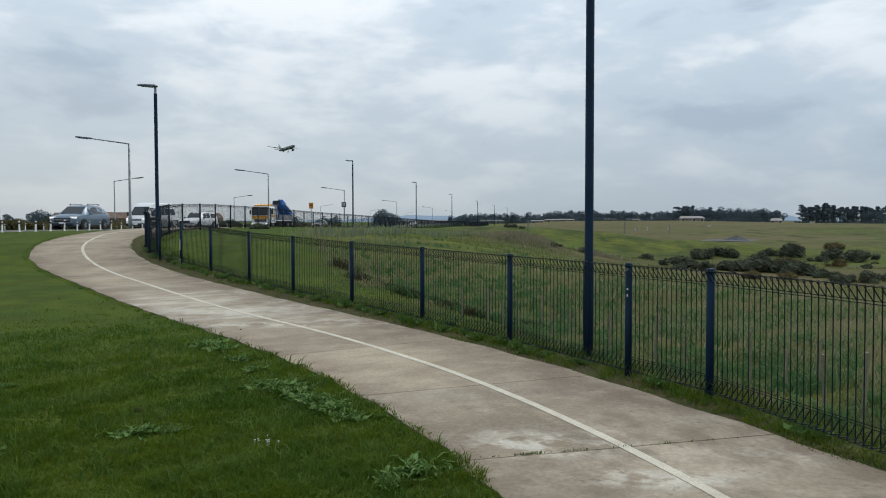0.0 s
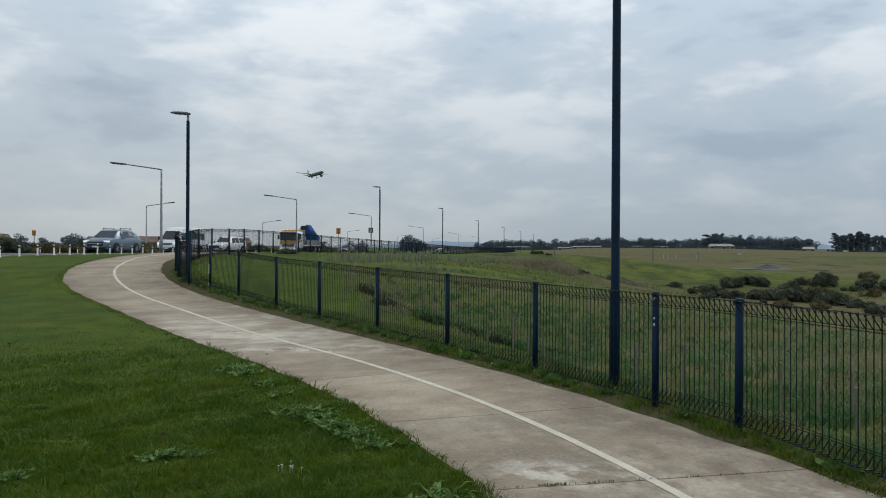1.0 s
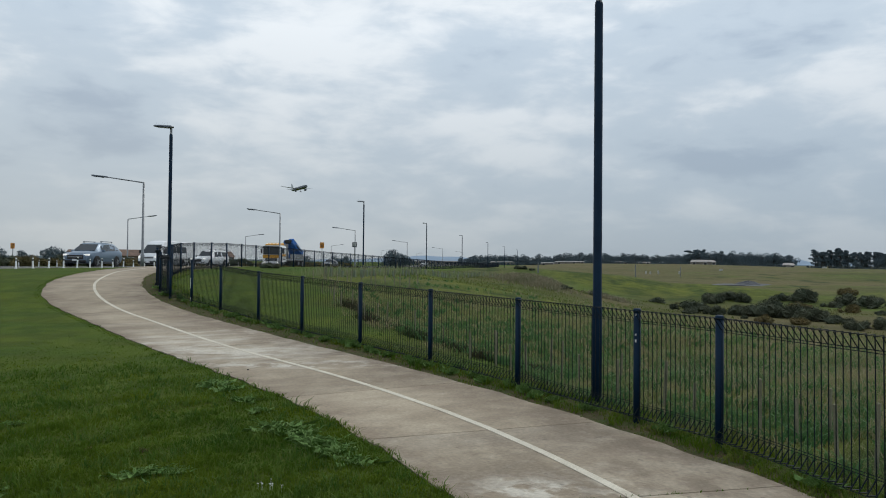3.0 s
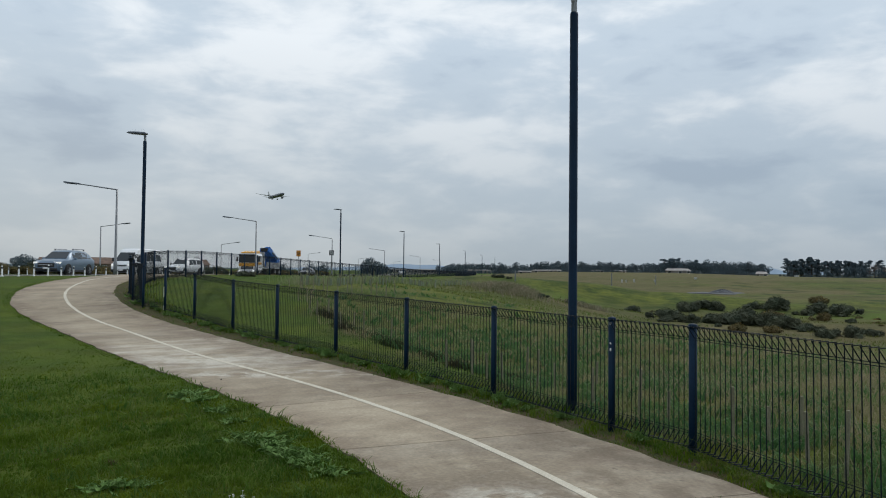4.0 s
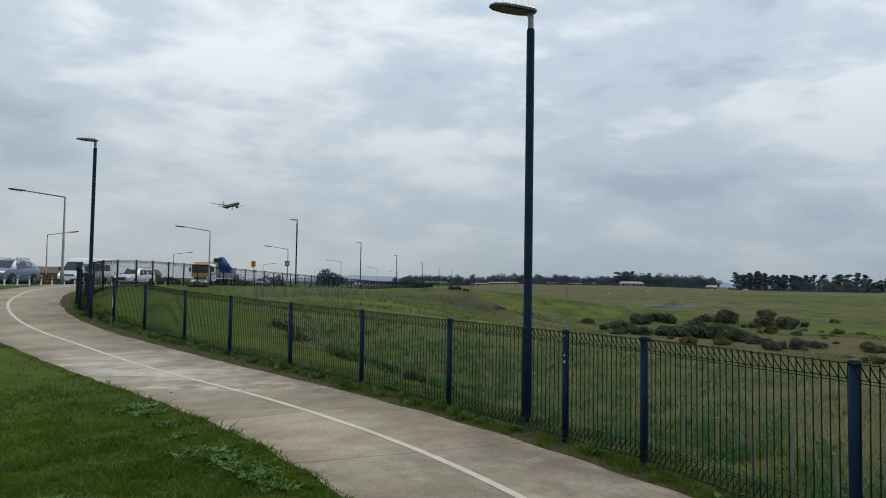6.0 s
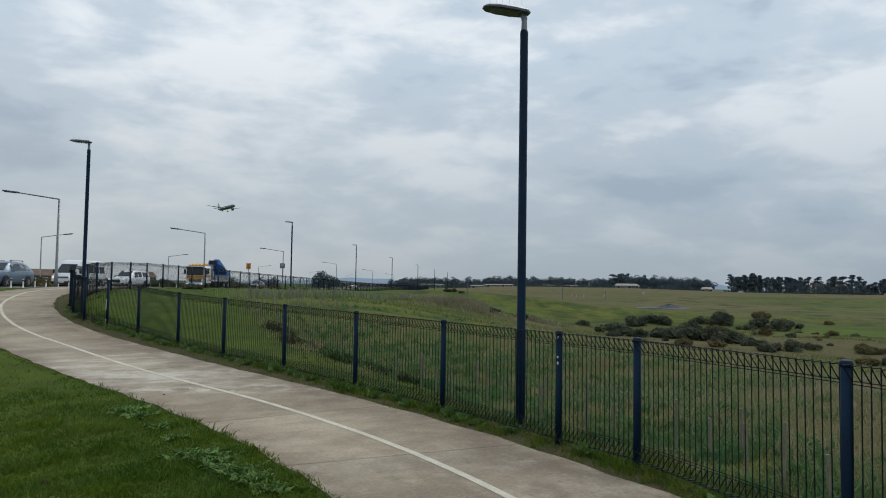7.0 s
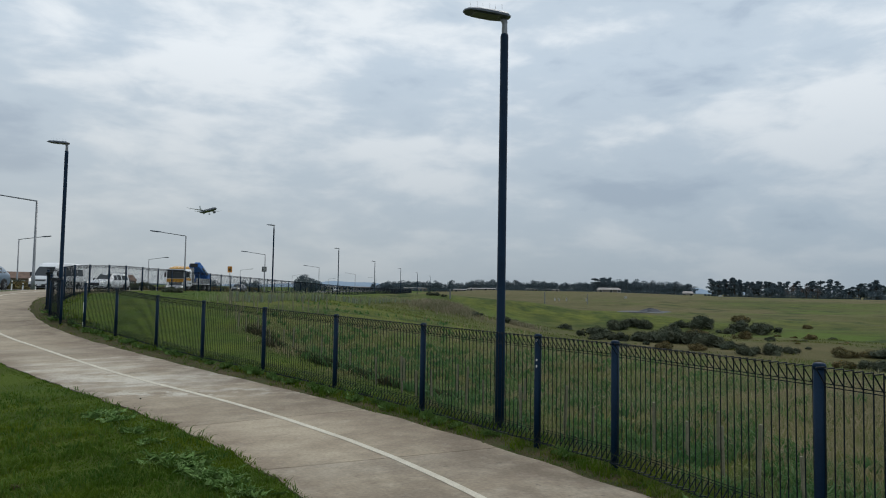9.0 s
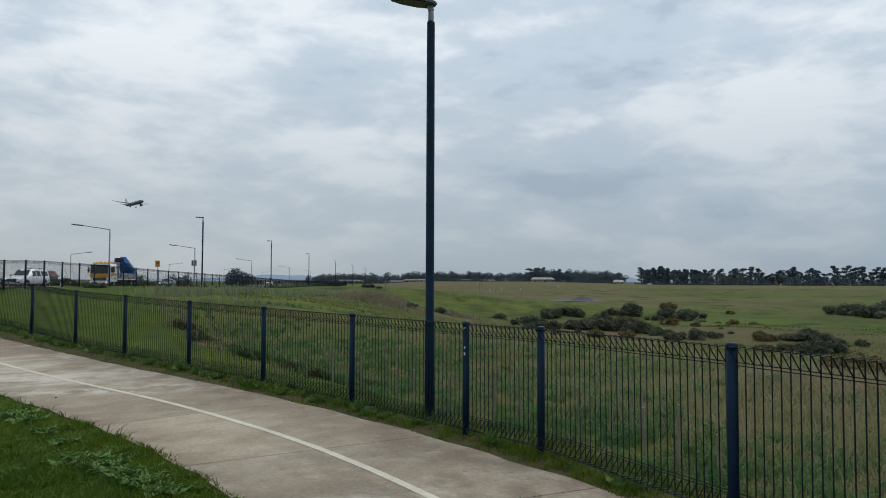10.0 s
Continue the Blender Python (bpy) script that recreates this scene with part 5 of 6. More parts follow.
suv_st = [(-2.46, 0.45, 0.95, 0.98, 0.80, 0.70), (-2.40, 0.35, 1.05, 1.20, 0.90, 0.72), (-2.05, 0.30, 1.10, 1.50, 0.95, 0.68), (-1.6, 0.26, 1.09, 1.64, 0.96, 0.69), (-0.5, 0.25, 1.07, 1.72, 0.965, 0.70), (0.35, 0.25, 1.03, 1.68, 0.965, 0.70), (0.65, 0.25, 1.03, 1.55, 0.96, 0.70), (1.28, 0.25, 1.03, 1.10, 0.955, 0.78), (1.9, 0.27, 0.98, 1.03, 0.94, 0.76), (2.3, 0.30, 0.88, 0.94, 0.86, 0.70), (2.44, 0.36, 0.74, 0.80, 0.74, 0.62)]
suv = body_vehicle("suv", "grey-blue family suv driving on the road", suv_st, CARBLUE, (-1.42, 1.43), 0.37,
    [(-1.85, -1.30, 0.14, 0.84), (-1.24, -0.35, 0.12, 0.9), (-0.29, 0.55, 0.12, 0.9)], (0.58, 1.22),
    mirror_pairs([("headlight", (0.22, 0.42, 0.13), (2.26, 0.66, 0.84), HEADLIGHT, 0.03), ("grille", (0.08, 1.12, 0.32), (2.41, 0, 0.68), BLACK, 0.04), ("grille_bar", (0.10, 0.95, 0.05), (2.42, 0, 0.70), CHROME, 0.01),
        ("bumper", (0.20, 1.45, 0.16), (2.38, 0, 0.42), BLACK, 0.04), ("number_plate", (0.02, 0.36, 0.12), (2.49, 0, 0.50), PAINTWHITE, 0.005), ("door_mirror", (0.12, 0.22, 0.16), (0.72, 1.06, 1.12), CARBLUE, 0.03),
        ("roof_rail", (1.7, 0.05, 0.05), (-0.6, 0.60, 1.79), CHROME, 0.015), ("rail_foot", (0.10, 0.05, 0.08), (0.15, 0.60, 1.75), BLACK, 0.01), ("rail_foot", (0.10, 0.05, 0.08), (-1.35, 0.60, 1.75), BLACK, 0.01), ("sill", (2.2, 0.06, 0.14), (0, 0.95, 0.30), BLACK, 0.02), ("tail_light", (0.10, 0.30, 0.16), (-2.36, 0.68, 1.0), material("red_lens", (0.35, 0.01, 0.01), 0.2), 0.02)]))
LANE = -90


def road_z(x, y):
    return h1(x, y) + 0.02


suv.matrix_basis = pose(-25.2, 50.0, road_z(-25.2, 50), 0, 0, LANE)

van_st = [(-2.70, 0.40, 1.15, 2.15, 0.88, 0.72), (-2.60, 0.30, 1.18, 2.25, 0.93, 0.76), (-1.0, 0.28, 1.18, 2.28, 0.94, 0.76), (0.9, 0.28, 1.15, 2.27, 0.94, 0.76), (1.35, 0.28, 1.14, 2.18, 0.94, 0.74), (1.75, 0.28, 1.12, 1.80, 0.94, 0.74), (2.30, 0.29, 1.08, 1.20, 0.93, 0.80), (2.58, 0.32, 0.92, 1.02, 0.90, 0.78), (2.68, 0.40, 0.74, 0.84, 0.84, 0.70)]
van = body_vehicle("passenger_van", "white high-roof passenger van on the road", van_st, CARWHITE, (-1.55, 1.62), 0.34,
    [(-2.4, -1.55, 0.08, 0.62), (-1.48, -0.55, 0.08, 0.62), (-0.48, 0.62, 0.08, 0.62), (0.85, 1.72, 0.05, 0.62)], (1.62, 2.28),
    mirror_pairs([("headlight", (0.14, 0.34, 0.22), (2.60, 0.68, 0.88), HEADLIGHT, 0.03), ("grille", (0.08, 0.9, 0.14), (2.66, 0, 0.86), BLACK, 0.02), ("grille_bar", (0.10, 0.85, 0.035), (2.67, 0, 0.87), CHROME, 0.01),
        ("bumper", (0.22, 1.7, 0.24), (2.62, 0, 0.45), BLACK, 0.05), ("number_plate", (0.02, 0.36, 0.12), (2.745, 0, 0.5), PAINTWHITE, 0.005), ("door_mirror", (0.10, 0.16, 0.30), (2.0, 1.05, 1.35), BLACK, 0.03), ("door_handle", (0.16, 0.03, 0.04), (0.75, 0.95, 1.08), BLACK, 0.008)]))
van.matrix_basis = pose(-24.9, 61.5, road_z(-24.9, 61.5), 0, 0, LANE - 5)

ute_st = [(-2.62, 0.50, 1.05, 1.72, 0.88, 0.66), (-2.5, 0.45, 1.08, 1.78, 0.90, 0.68), (-1.0, 0.35, 1.08, 1.80, 0.92, 0.68), (0.1, 0.34, 1.06, 1.80, 0.92, 0.67), (0.45, 0.34, 1.06, 1.70, 0.92, 0.66), (1.15, 0.34, 1.05, 1.14, 0.92, 0.74), (2.1, 0.36, 1.0, 1.06, 0.90, 0.72), (2.52, 0.40, 0.86, 0.94, 0.82, 0.66), (2.62, 0.48, 0.72, 0.78, 0.74, 0.6)]
ute = body_vehicle("pickup", "white pickup with a canopy on the road", ute_st, CARWHITE, (-1.6, 1.62), 0.38,
    [(-2.35, -1.15, 0.12, 0.82), (-0.95, -0.25, 0.1, 0.88), (-0.15, 0.42, 0.1, 0.88)], (0.40, 1.10),
    mirror_pairs([("headlight", (0.20, 0.36, 0.16), (2.46, 0.62, 0.86), HEADLIGHT, 0.03), ("grille", (0.08, 0.9, 0.26), (2.60, 0, 0.72), BLACK, 0.03), ("bumper", (0.18, 1.5, 0.18), (2.56, 0, 0.50), CARWHITE, 0.05), ("door_mirror", (0.12, 0.2, 0.18), (0.75, 1.03, 1.18), BLACK, 0.03),
        ("roof_rail", (1.4, 0.05, 0.05), (-1.7, 0.55, 1.86), BLACK, 0.01), ("rail_foot", (0.08, 0.05, 0.06), (-1.2, 0.55, 1.82), BLACK, 0.01), ("rail_foot", (0.08, 0.05, 0.06), (-2.2, 0.55, 1.82), BLACK, 0.01), ("number_plate", (0.02, 0.36, 0.12), (2.66, 0, 0.52), PAINTWHITE, 0.005), ("side_step", (1.9, 0.14, 0.05), (0.0, 0.92, 0.38), BLACK, 0.01)]))
ute.matrix_basis = pose(-25.4, 74.5, road_z(-25.4, 74.5), 0, 0, LANE - 8)


def build_truck():
    t = empty("crane_truck", Matrix(), "white and amber flatbed truck with a blue folding crane", "truck")

    def add(name, size, at, mat, bev=0.03, rot=None, parent=None, label=""):
        bm = bmesh.new()
        box(bm, size, at, bev, rot)
        return part(name, bm, mat, parent or t, label)

    bm = bmesh.new()
    hull(bm, [[(x, y * w, z) for y, z in ((1, 0.75), (1, 2.55), (0.86, 2.9), (-0.86, 2.9), (-1, 2.55), (-1, 0.75))] for x, w in ((1.75, 1.2), (3.5, 1.24), (3.72, 1.16))])
    cab = part("cab", bm, CARWHITE, t)
    add("roof_visor", (1.7, 2.0, 0.42), (2.75, 0, 2.98), ORANGE, 0.18, Matrix.Rotation(radians(6), 4, "Y"), cab, "amber roof deflector")
    for s in (0.7, 0.25, -0.25, -0.7):
        add("marker_lamp", (0.08, 0.16, 0.07), (3.5, s, 3.10), HEADLIGHT, 0.02, None, cab)
    add("windscreen", (0.06, 2.25, 0.98), (3.73, 0, 2.20), GLASS, 0.02, Matrix.Rotation(radians(-3), 4, "Y"), cab)
    add("sun_visor", (0.22, 2.2, 0.16), (3.82, 0, 2.70), BLACK, 0.03, None, cab)
    add("stripe", (0.06, 2.3, 0.42), (3.75, 0, 1.46), ORANGE, 0.01, None, cab, "amber stripe")
    add("grille", (0.07, 1.65, 0.36), (3.75, 0, 1.06), BLACK, 0.03, None, cab)
    for k in range(3):
        add("grille_bar", (0.09, 1.5, 0.04), (3.77, 0, 0.95 + 0.11 * k), CHROME, 0.01, None, cab)
    add("bumper", (0.35, 2.42, 0.36), (3.68, 0, 0.58), CARWHITE, 0.06)
    for s in (1, -1):
        add("headlight", (0.08, 0.4, 0.2), (3.82, s * 0.92, 0.66), HEADLIGHT, 0.03)
        add("side_window", (0.95, 0.05, 0.68), (2.95, s * 1.215, 2.2), GLASS, 0.02, None, cab)
        add("door_stripe", (1.3, 0.04, 0.30), (2.75, s * 1.225, 1.62), ORANGE, 0.01, None, cab)
        add("door_mirror", (0.12, 0.22, 0.6), (3.6, s * 1.42, 2.15), BLACK, 0.03)
        add("chassis_rail", (8.6, 0.12, 0.26), (-0.6, s * 0.42, 0.88), BLACK, 0.01)
        add("side_gate", (5.0, 0.06, 0.55), (-1.9, s * 1.2, 1.52), STEELGREY, 0.01)
        for k in range(5):
            add("gate_post", (0.08, 0.08, 0.62), (-4.3 + 1.2 * k, s * 1.22, 1.52), STEELGREY, 0.01)
        for x in (2.55, -2.3, -3.65):
            wheel(t, x, s * 1.03, 0.5, 0.34)
        add("mudguard", (1.25, 0.4, 0.06), (2.55, s * 1.03, 1.1), BLACK, 0.02)
    add("deck", (5.1, 2.4, 0.14), (-1.9, 0, 1.2), STEELGREY, 0.02)
    add("headboard", (0.10, 2.4, 1.9), (1.2, 0, 2.15), STEELGREY, 0.02)
    add("tank", (0.5, 0.9, 1.2), (0.6, 0.5, 1.9), STEELGREY, 0.2)
    add("crane_base", (0.9, 1.8, 1.3), (-4.15, 0, 1.75), BLUECRANE, 0.05)
    add("crane_column", (0.6, 0.7, 1.2), (-4.15, 0, 2.3), BLACK, 0.06)
    tilt = Matrix.Rotation(radians(-27), 4, "Y")
    add("main_boom", (3.3, 0.75, 0.75), (-2.75, 0.45, 2.85), BLUECRANE, 0.08, tilt)
    add("folding_boom", (3.0, 0.6, 0.65), (-2.65, -0.35, 2.75), BLUECRANE, 0.06, tilt)
    add("ram", (1.9, 0.18, 0.18), (-2.9, 0.9, 2.75), CHROME, 0.05, tilt)
    add("boom_head", (0.4, 1.0, 0.5), (-1.25, 0.1, 3.5), BLACK, 0.06)
    return t


truck = build_truck()
truck.matrix_basis = pose(-23.1, 97.0, road_z(-23.1, 97.0), 0, 0, LANE - 11)

car_st = [(-2.2, 0.42, 0.85, 0.92, 0.74, 0.62), (-2.05, 0.30, 0.92, 1.05, 0.86, 0.66), (-1.5, 0.26, 0.93, 1.36, 0.88, 0.60), (-0.3, 0.25, 0.91, 1.46, 0.89, 0.60), (0.3, 0.25, 0.90, 1.40, 0.89, 0.60), (1.0, 0.25, 0.90, 0.98, 0.89, 0.70), (1.8, 0.28, 0.82, 0.88, 0.86, 0.66), (2.2, 0.36, 0.66, 0.72, 0.72, 0.56)]
hatch = body_vehicle("hatchback", "dark grey car on the road", car_st, CARDARK, (-1.3, 1.35), 0.31, [(-1.35, -0.4, 0.1, 0.88), (-0.32, 0.45, 0.1, 0.88)], (0.30, 0.98),
    mirror_pairs([("headlight", (0.2, 0.34, 0.12), (2.05, 0.58, 0.72), HEADLIGHT, 0.03), ("grille", (0.06, 0.8, 0.14), (2.19, 0, 0.56), BLACK, 0.02), ("door_mirror", (0.1, 0.18, 0.12), (0.6, 0.98, 0.98), CARDARK, 0.02)]))
hatch.matrix_basis = pose(-21.5, 124, road_z(-21.5, 124), 0, 0, LANE - 5)
hatch_white = body_vehicle("hatchback", "white car far along the road", car_st, CARWHITE, (-1.3, 1.35), 0.31, [(-1.35, -0.4, 0.1, 0.88), (-0.32, 0.45, 0.1, 0.88)], (0.30, 0.98),
    mirror_pairs([("headlight", (0.2, 0.34, 0.12), (2.05, 0.58, 0.72), HEADLIGHT, 0.03), ("grille", (0.06, 0.8, 0.14), (2.19, 0, 0.56), BLACK, 0.02)]))
hatch_white.matrix_basis = pose(-10.0, 225, road_z(-10, 225), 0, 0, LANE - 6)


# ---- airliner on its approach ----
def build_airliner():
    a = empty("airliner", Matrix(), "dark twin-engine airliner descending with landing gear down", "aircraft")
    bm = bmesh.new()
    m = Matrix.Rotation(radians(90), 4, "Y")
    lathe(bm, [(0.2, -30), (1.0, -27), (2.0, -22), (2.9, -14), (3.0, -6), (3.0, 20), (2.8, 25), (2.2, 28.5), (1.2, 30.8), (0.3, 31.6)], 20, m)
    part("fuselage", bm, PLANEPAINT, a, smooth=True)

    def wing(name, pts, thick, mat, label=""):
        bm = bmesh.new()
        rings = []
        for x0, chord, y, z in pts:
            t = thick * chord
            rings.append([(x0, y, z), (x0 - chord * 0.3, y, z + t), (x0 - chord, y, z + t * 0.1), (x0 - chord * 0.4, y, z - t * 0.6)])
        hull(bm, rings)
        return part(name, bm, mat, a, label)

    for s in (1, -1):
        wing("wing", [(8, 12, s * 2.2, -1.4), (3, 7.5, s * 10, -0.3), (-6.5, 3.6, s * 25, 2.2), (-10.5, 1.2, s * 31.5, 3.8)], 0.10, PLANEGREY)
        wing("tailplane", [(-23.5, 5.5, s * 0.8, 1.0), (-28.5, 2.0, s * 10, 2.2)], 0.09, PLANEGREY)
        bm = bmesh.new()
        me = Matrix.Translation((4.5, s * 9.6, -2.8)) @ m
        lathe(bm, [(0.7, -3.4), (1.3, -2.2), (1.75, 0), (1.85, 1.8), (1.7, 2.6), (1.2, 2.4)], 16, me)
        part("engine", bm, PLANEPAINT, a, smooth=True)
        bm = bmesh.new()
        box(bm, (4.0, 0.4, 1.6), (3.2, s * 9.6, -1.2), 0.1)
        part("pylon", bm, PLANEGREY, a)
        bm = bmesh.new()
        tube(bm, (-3, s * 4.6, -1.5), (-3, s * 4.6, -5.2), 0.28, n=8)
        leg = part("main_gear", bm, PLANEGREY, a)
        for dx in (-0.9, 0.9):
            for dy in (-0.55, 0.55):
                bm = bmesh.new()
                tube(bm, (-3 + dx, s * 4.6 + dy - 0.25, -5.3), (-3 + dx, s * 4.6 + dy + 0.25, -5.3), 0.68, n=14)
                part("gear_wheel", bm, RUBBER, leg)
    bm = bmesh.new()
    hull(bm, [[(-20.5, 0.3, 2.6), (-20.5, -0.3, 2.6), (-29, -0.2, 2.2), (-29, 0.2, 2.2)], [(-27.5, 0.15, 11.5), (-27.5, -0.15, 11.5), (-31, -0.1, 11.5), (-31, 0.1, 11.5)]])
    part("fin", bm, PLANEWHITE, a, "pale tail fin")
    bm = bmesh.new()
    tube(bm, (24, 0, -2), (24, 0, -5.0), 0.2, n=8)
    nose = part("nose_gear", bm, PLANEGREY, a)
    for dy in (-0.4, 0.4):
        bm = bmesh.new()
        tube(bm, (24, dy - 0.18, -5.0), (24, dy + 0.18, -5.0), 0.5, n=12)
        part("gear_wheel", bm, RUBBER, nose)
    return a


plane = build_airliner()
plane.matrix_basis = pose(-275, 1262, 128, 0, -3, -52)


# ---- grass, weeds and small growth ----
def blades(name, pts, tall, wide, lean, mat, label, parts=1, seed=1):
    """One mesh of grass blades: triangles bent over by lean."""
    g = np.random.default_rng(seed)
    n = len(pts)
    a = g.uniform(0, 2 * math.pi, n)
    side = np.stack([np.cos(a), np.sin(a), np.zeros(n)], -1)
    b = g.uniform(0, 2 * math.pi, n)
    bend = np.stack([np.cos(b), np.sin(b), np.zeros(n)], -1) * (lean * g.uniform(0.2, 1.0, n) * tall)[:, None]
    w = (wide / 2)[:, None]
    base = pts - (0, 0, 0.01)
    mid = pts + bend * 0.3 + np.stack([np.zeros(n), np.zeros(n), tall * 0.6], -1)
    tip = pts + bend + np.stack([np.zeros(n), np.zeros(n), tall * g.uniform(0.75, 1.0, n)], -1)
    v = np.stack([base - side * w, base + side * w, mid + side * w * 0.7, tip, mid - side * w * 0.7], 1).reshape(-1, 3)
    k = np.arange(n)[:, None] * 5
    f = np.concatenate([k + (0, 1, 2), k + (0, 2, 4), k + (4, 2, 3)], 0)
    ob = link_mesh(name, raw_mesh(name, v, f), mat)
    tagged(ob, label, "grass", kind="stuff")
    return ob


def scatter(n, r0, r1, az0, az1, seed, power=0.35):
    """Points round the viewing place, thinning out with distance."""
    g = np.random.default_rng(seed)
    u = g.uniform(0, 1, n)
    e = power
    r = (r0**e + u * (r1**e - r0**e)) ** (1 / e)
    a = np.radians(g.uniform(az0, az1, n))
    return r * np.sin(a), r * np.cos(a) - 0.3, r


def on_land(x, y, lift=0.0):
    return np.stack([x, y, height(x, y) + lift], -1)


g = np.random.default_rng(21)
x, y, r = scatter(370000, 2.6, 46, -46, 14, 22)
edge = curve_x(y, EDGE_L_Y, EDGE_L_X)
keep = (x < edge + 0.045 + 0.03 * np.sin(y * 7)) & (x > -22)
keep = keep & ((g.uniform(0, 1, len(x)) > ease(9, 18, r)) | (x > edge - 0.25))
x, y, r = x[keep], y[keep], r[keep]
tuft = patches(x, y, 1.3, 4) * 0.6 + patches(x, y, 0.45, 5) * 0.5
near_edge = ease(0.5, 0.0, edge[keep] - x)
tall = (0.020 + 0.075 * tuft**2.2 + 0.008 * near_edge * ease(14, 5, r)) * g.uniform(0.6, 1.3, len(x)) * (1 - 0.65 * ease(5, 14, r))
wide = 0.0054 * (r / 3.5) ** 0.8 * g.uniform(0.7, 1.4, len(x))
blades("lawn_grass", on_land(x, y), tall, wide, 1.5, LAWNBLADE, "lush green lawn grass with tufts", seed=23)

x, y, r = scatter(170000, 0.2, 12, 14, 314, 28, 1.2)
close = scatter(14000, 0.2, 2.7, -46, 14, 30, 1.6)
x, y, r = (np.append(a, b) for a, b in zip((x, y, r), close))
edge = curve_x(y, EDGE_L_Y, EDGE_L_X)
keep = x < edge + 0.03
x, y, r = x[keep], y[keep], r[keep]
tuft = patches(x, y, 1.3, 4) * 0.6 + patches(x, y, 0.45, 5) * 0.5
blades("lawn_grass", on_land(x, y), (0.020 + 0.06 * tuft**2.2) * g.uniform(0.6, 1.3, len(x)), 0.008 * g.uniform(0.7, 1.4, len(x)), 1.5, LAWNBLADE, "lush green lawn grass behind the viewing place", seed=29)

# coarser tufts close by
x, y, r = scatter(60000, 2.6, 13, -46, 12, 26)
edge = curve_x(y, EDGE_L_Y, EDGE_L_X)
tuft = patches(x, y, 0.7, 24) * 0.55 + patches(x, y, 0.28, 25) * 0.6
keep = (x < edge + 0.03) & (tuft > 0.58)
x, y, r, tuft = x[keep], y[keep], r[keep], tuft[keep]
blades("tuft_grass", on_land(x, y), (0.05 + 0.09 * (tuft - 0.5)) * g.uniform(0.6, 1.5, len(x)), 0.0075 * (r / 4) ** 0.6 * g.uniform(0.7, 1.4, len(x)), 1.5, TUFT, "coarse green grass tufts in the lawn", seed=27)

# verge between path and fence
x, y, r = scatter(170000, 4.5, 34, -42, 46, 32)
er, fx = curve_x(y, EDGE_R_Y, EDGE_R_X), fence_x(y)
keep = (x > er - 0.06 * np.sin(y * 5 + 1) - 0.03) & (x < fx + 0.5) & (patches(x, y, 0.55, 6) + 0.40 * ease(-0.6, 0.0, x - fx) > 0.44)
x, y, r = x[keep], y[keep], r[keep]
w = ease(-0.4, 0.1, x - fx[keep])
tall = (0.015 + 0.10 * w * patches(x, y, 0.8, 8) + 0.05 * patches(x, y, 0.5, 18) ** 3) * g.uniform(0.5, 1.5, len(x))
blades("verge_grass", on_land(x, y), tall, 0.010 * (r / 5) ** 0.6 * g.uniform(0.7, 1.4, len(x)), 1.6, VERGEBLADE, "patchy weedy grass beneath the fence", seed=33)

# fresh tufts along the fence line
x, y, r = scatter(150000, 4.0, 30, -42, 50, 36)
fx = fence_x(y)
d = x - fx
pt = patches(x, y, 1.1, 37) * 0.6 + patches(x, y, 0.4, 38) * 0.5
keep = (d > -0.5) & (d < 0.35) & (pt > 0.46 + 0.5 * ease(-0.15, -0.5, d)) & (x > curve_x(y, EDGE_R_Y, EDGE_R_X) + 0.03)
x, y, r, pt = x[keep], y[keep], r[keep], pt[keep]
blades("fence_grass", on_land(x, y), (0.035 + 0.17 * (pt - 0.4)) * g.uniform(0.5, 1.4, len(x)), 0.009 * (r / 5) ** 0.7 * g.uniform(0.7, 1.4, len(x)), 1.2, LAWNBLADE, "fresh green grass tufts at the fence foot", seed=39)

# tiny weeds rooted in the near joint
u = np.concatenate([g.uniform(0.16, 0.24, 60), g.uniform(0.30, 0.36, 18), g.uniform(0.6, 0.64, 10), g.uniform(0.05, 0.9, 40)])
y = 5.2 + 0.60 * (u - 0.5)
x = curve_x(y, EDGE_L_Y, EDGE_L_X) * (1 - u) + curve_x(y, EDGE_R_Y, EDGE_R_X) * u
blades("joint_weeds", on_land(x, y, 0.015), g.uniform(0.012, 0.03, len(x)), np.full(len(x), 0.008), 1.2, TUFT, "tiny green weeds in a path joint", seed=34)

# rough field behind the fence
x, y, r = scatter(240000, 4.8, 48, -20, 80, 42, 0.5)
s = x - fence_x(y)
edge = np.interp(y, MOWN_Y, MOWN_X) + 0.4 * np.sin(y * 1.7)
pt = patches(x, y, 2.2, 9)
band = np.exp(-(((x - 5.5 - 0.75 * (y - 6)) / 2.6) ** 2) - ((y - 12) / 8) ** 2)
keep = (s > 0.3) & (x > edge) & (g.uniform(0, 1, len(x)) > 0.8 * band) & (g.uniform(0, 1, len(x)) > ease(20, 29, y) * ease(13, 7, x))
x, y, r, pt = x[keep], y[keep], r[keep], pt[keep]
tall = (0.04 + 0.15 * pt**2) * g.uniform(0.5, 1.4, len(x)) * (1 + 0.3 * ease(12, 40, r))
blades("field_grass", on_land(x, y), tall, 0.007 * (r / 6) ** 0.8 * g.uniform(0.7, 1.4, len(x)), 1.5, FIELDBLADE, "rough green and tan field grass", seed=43)

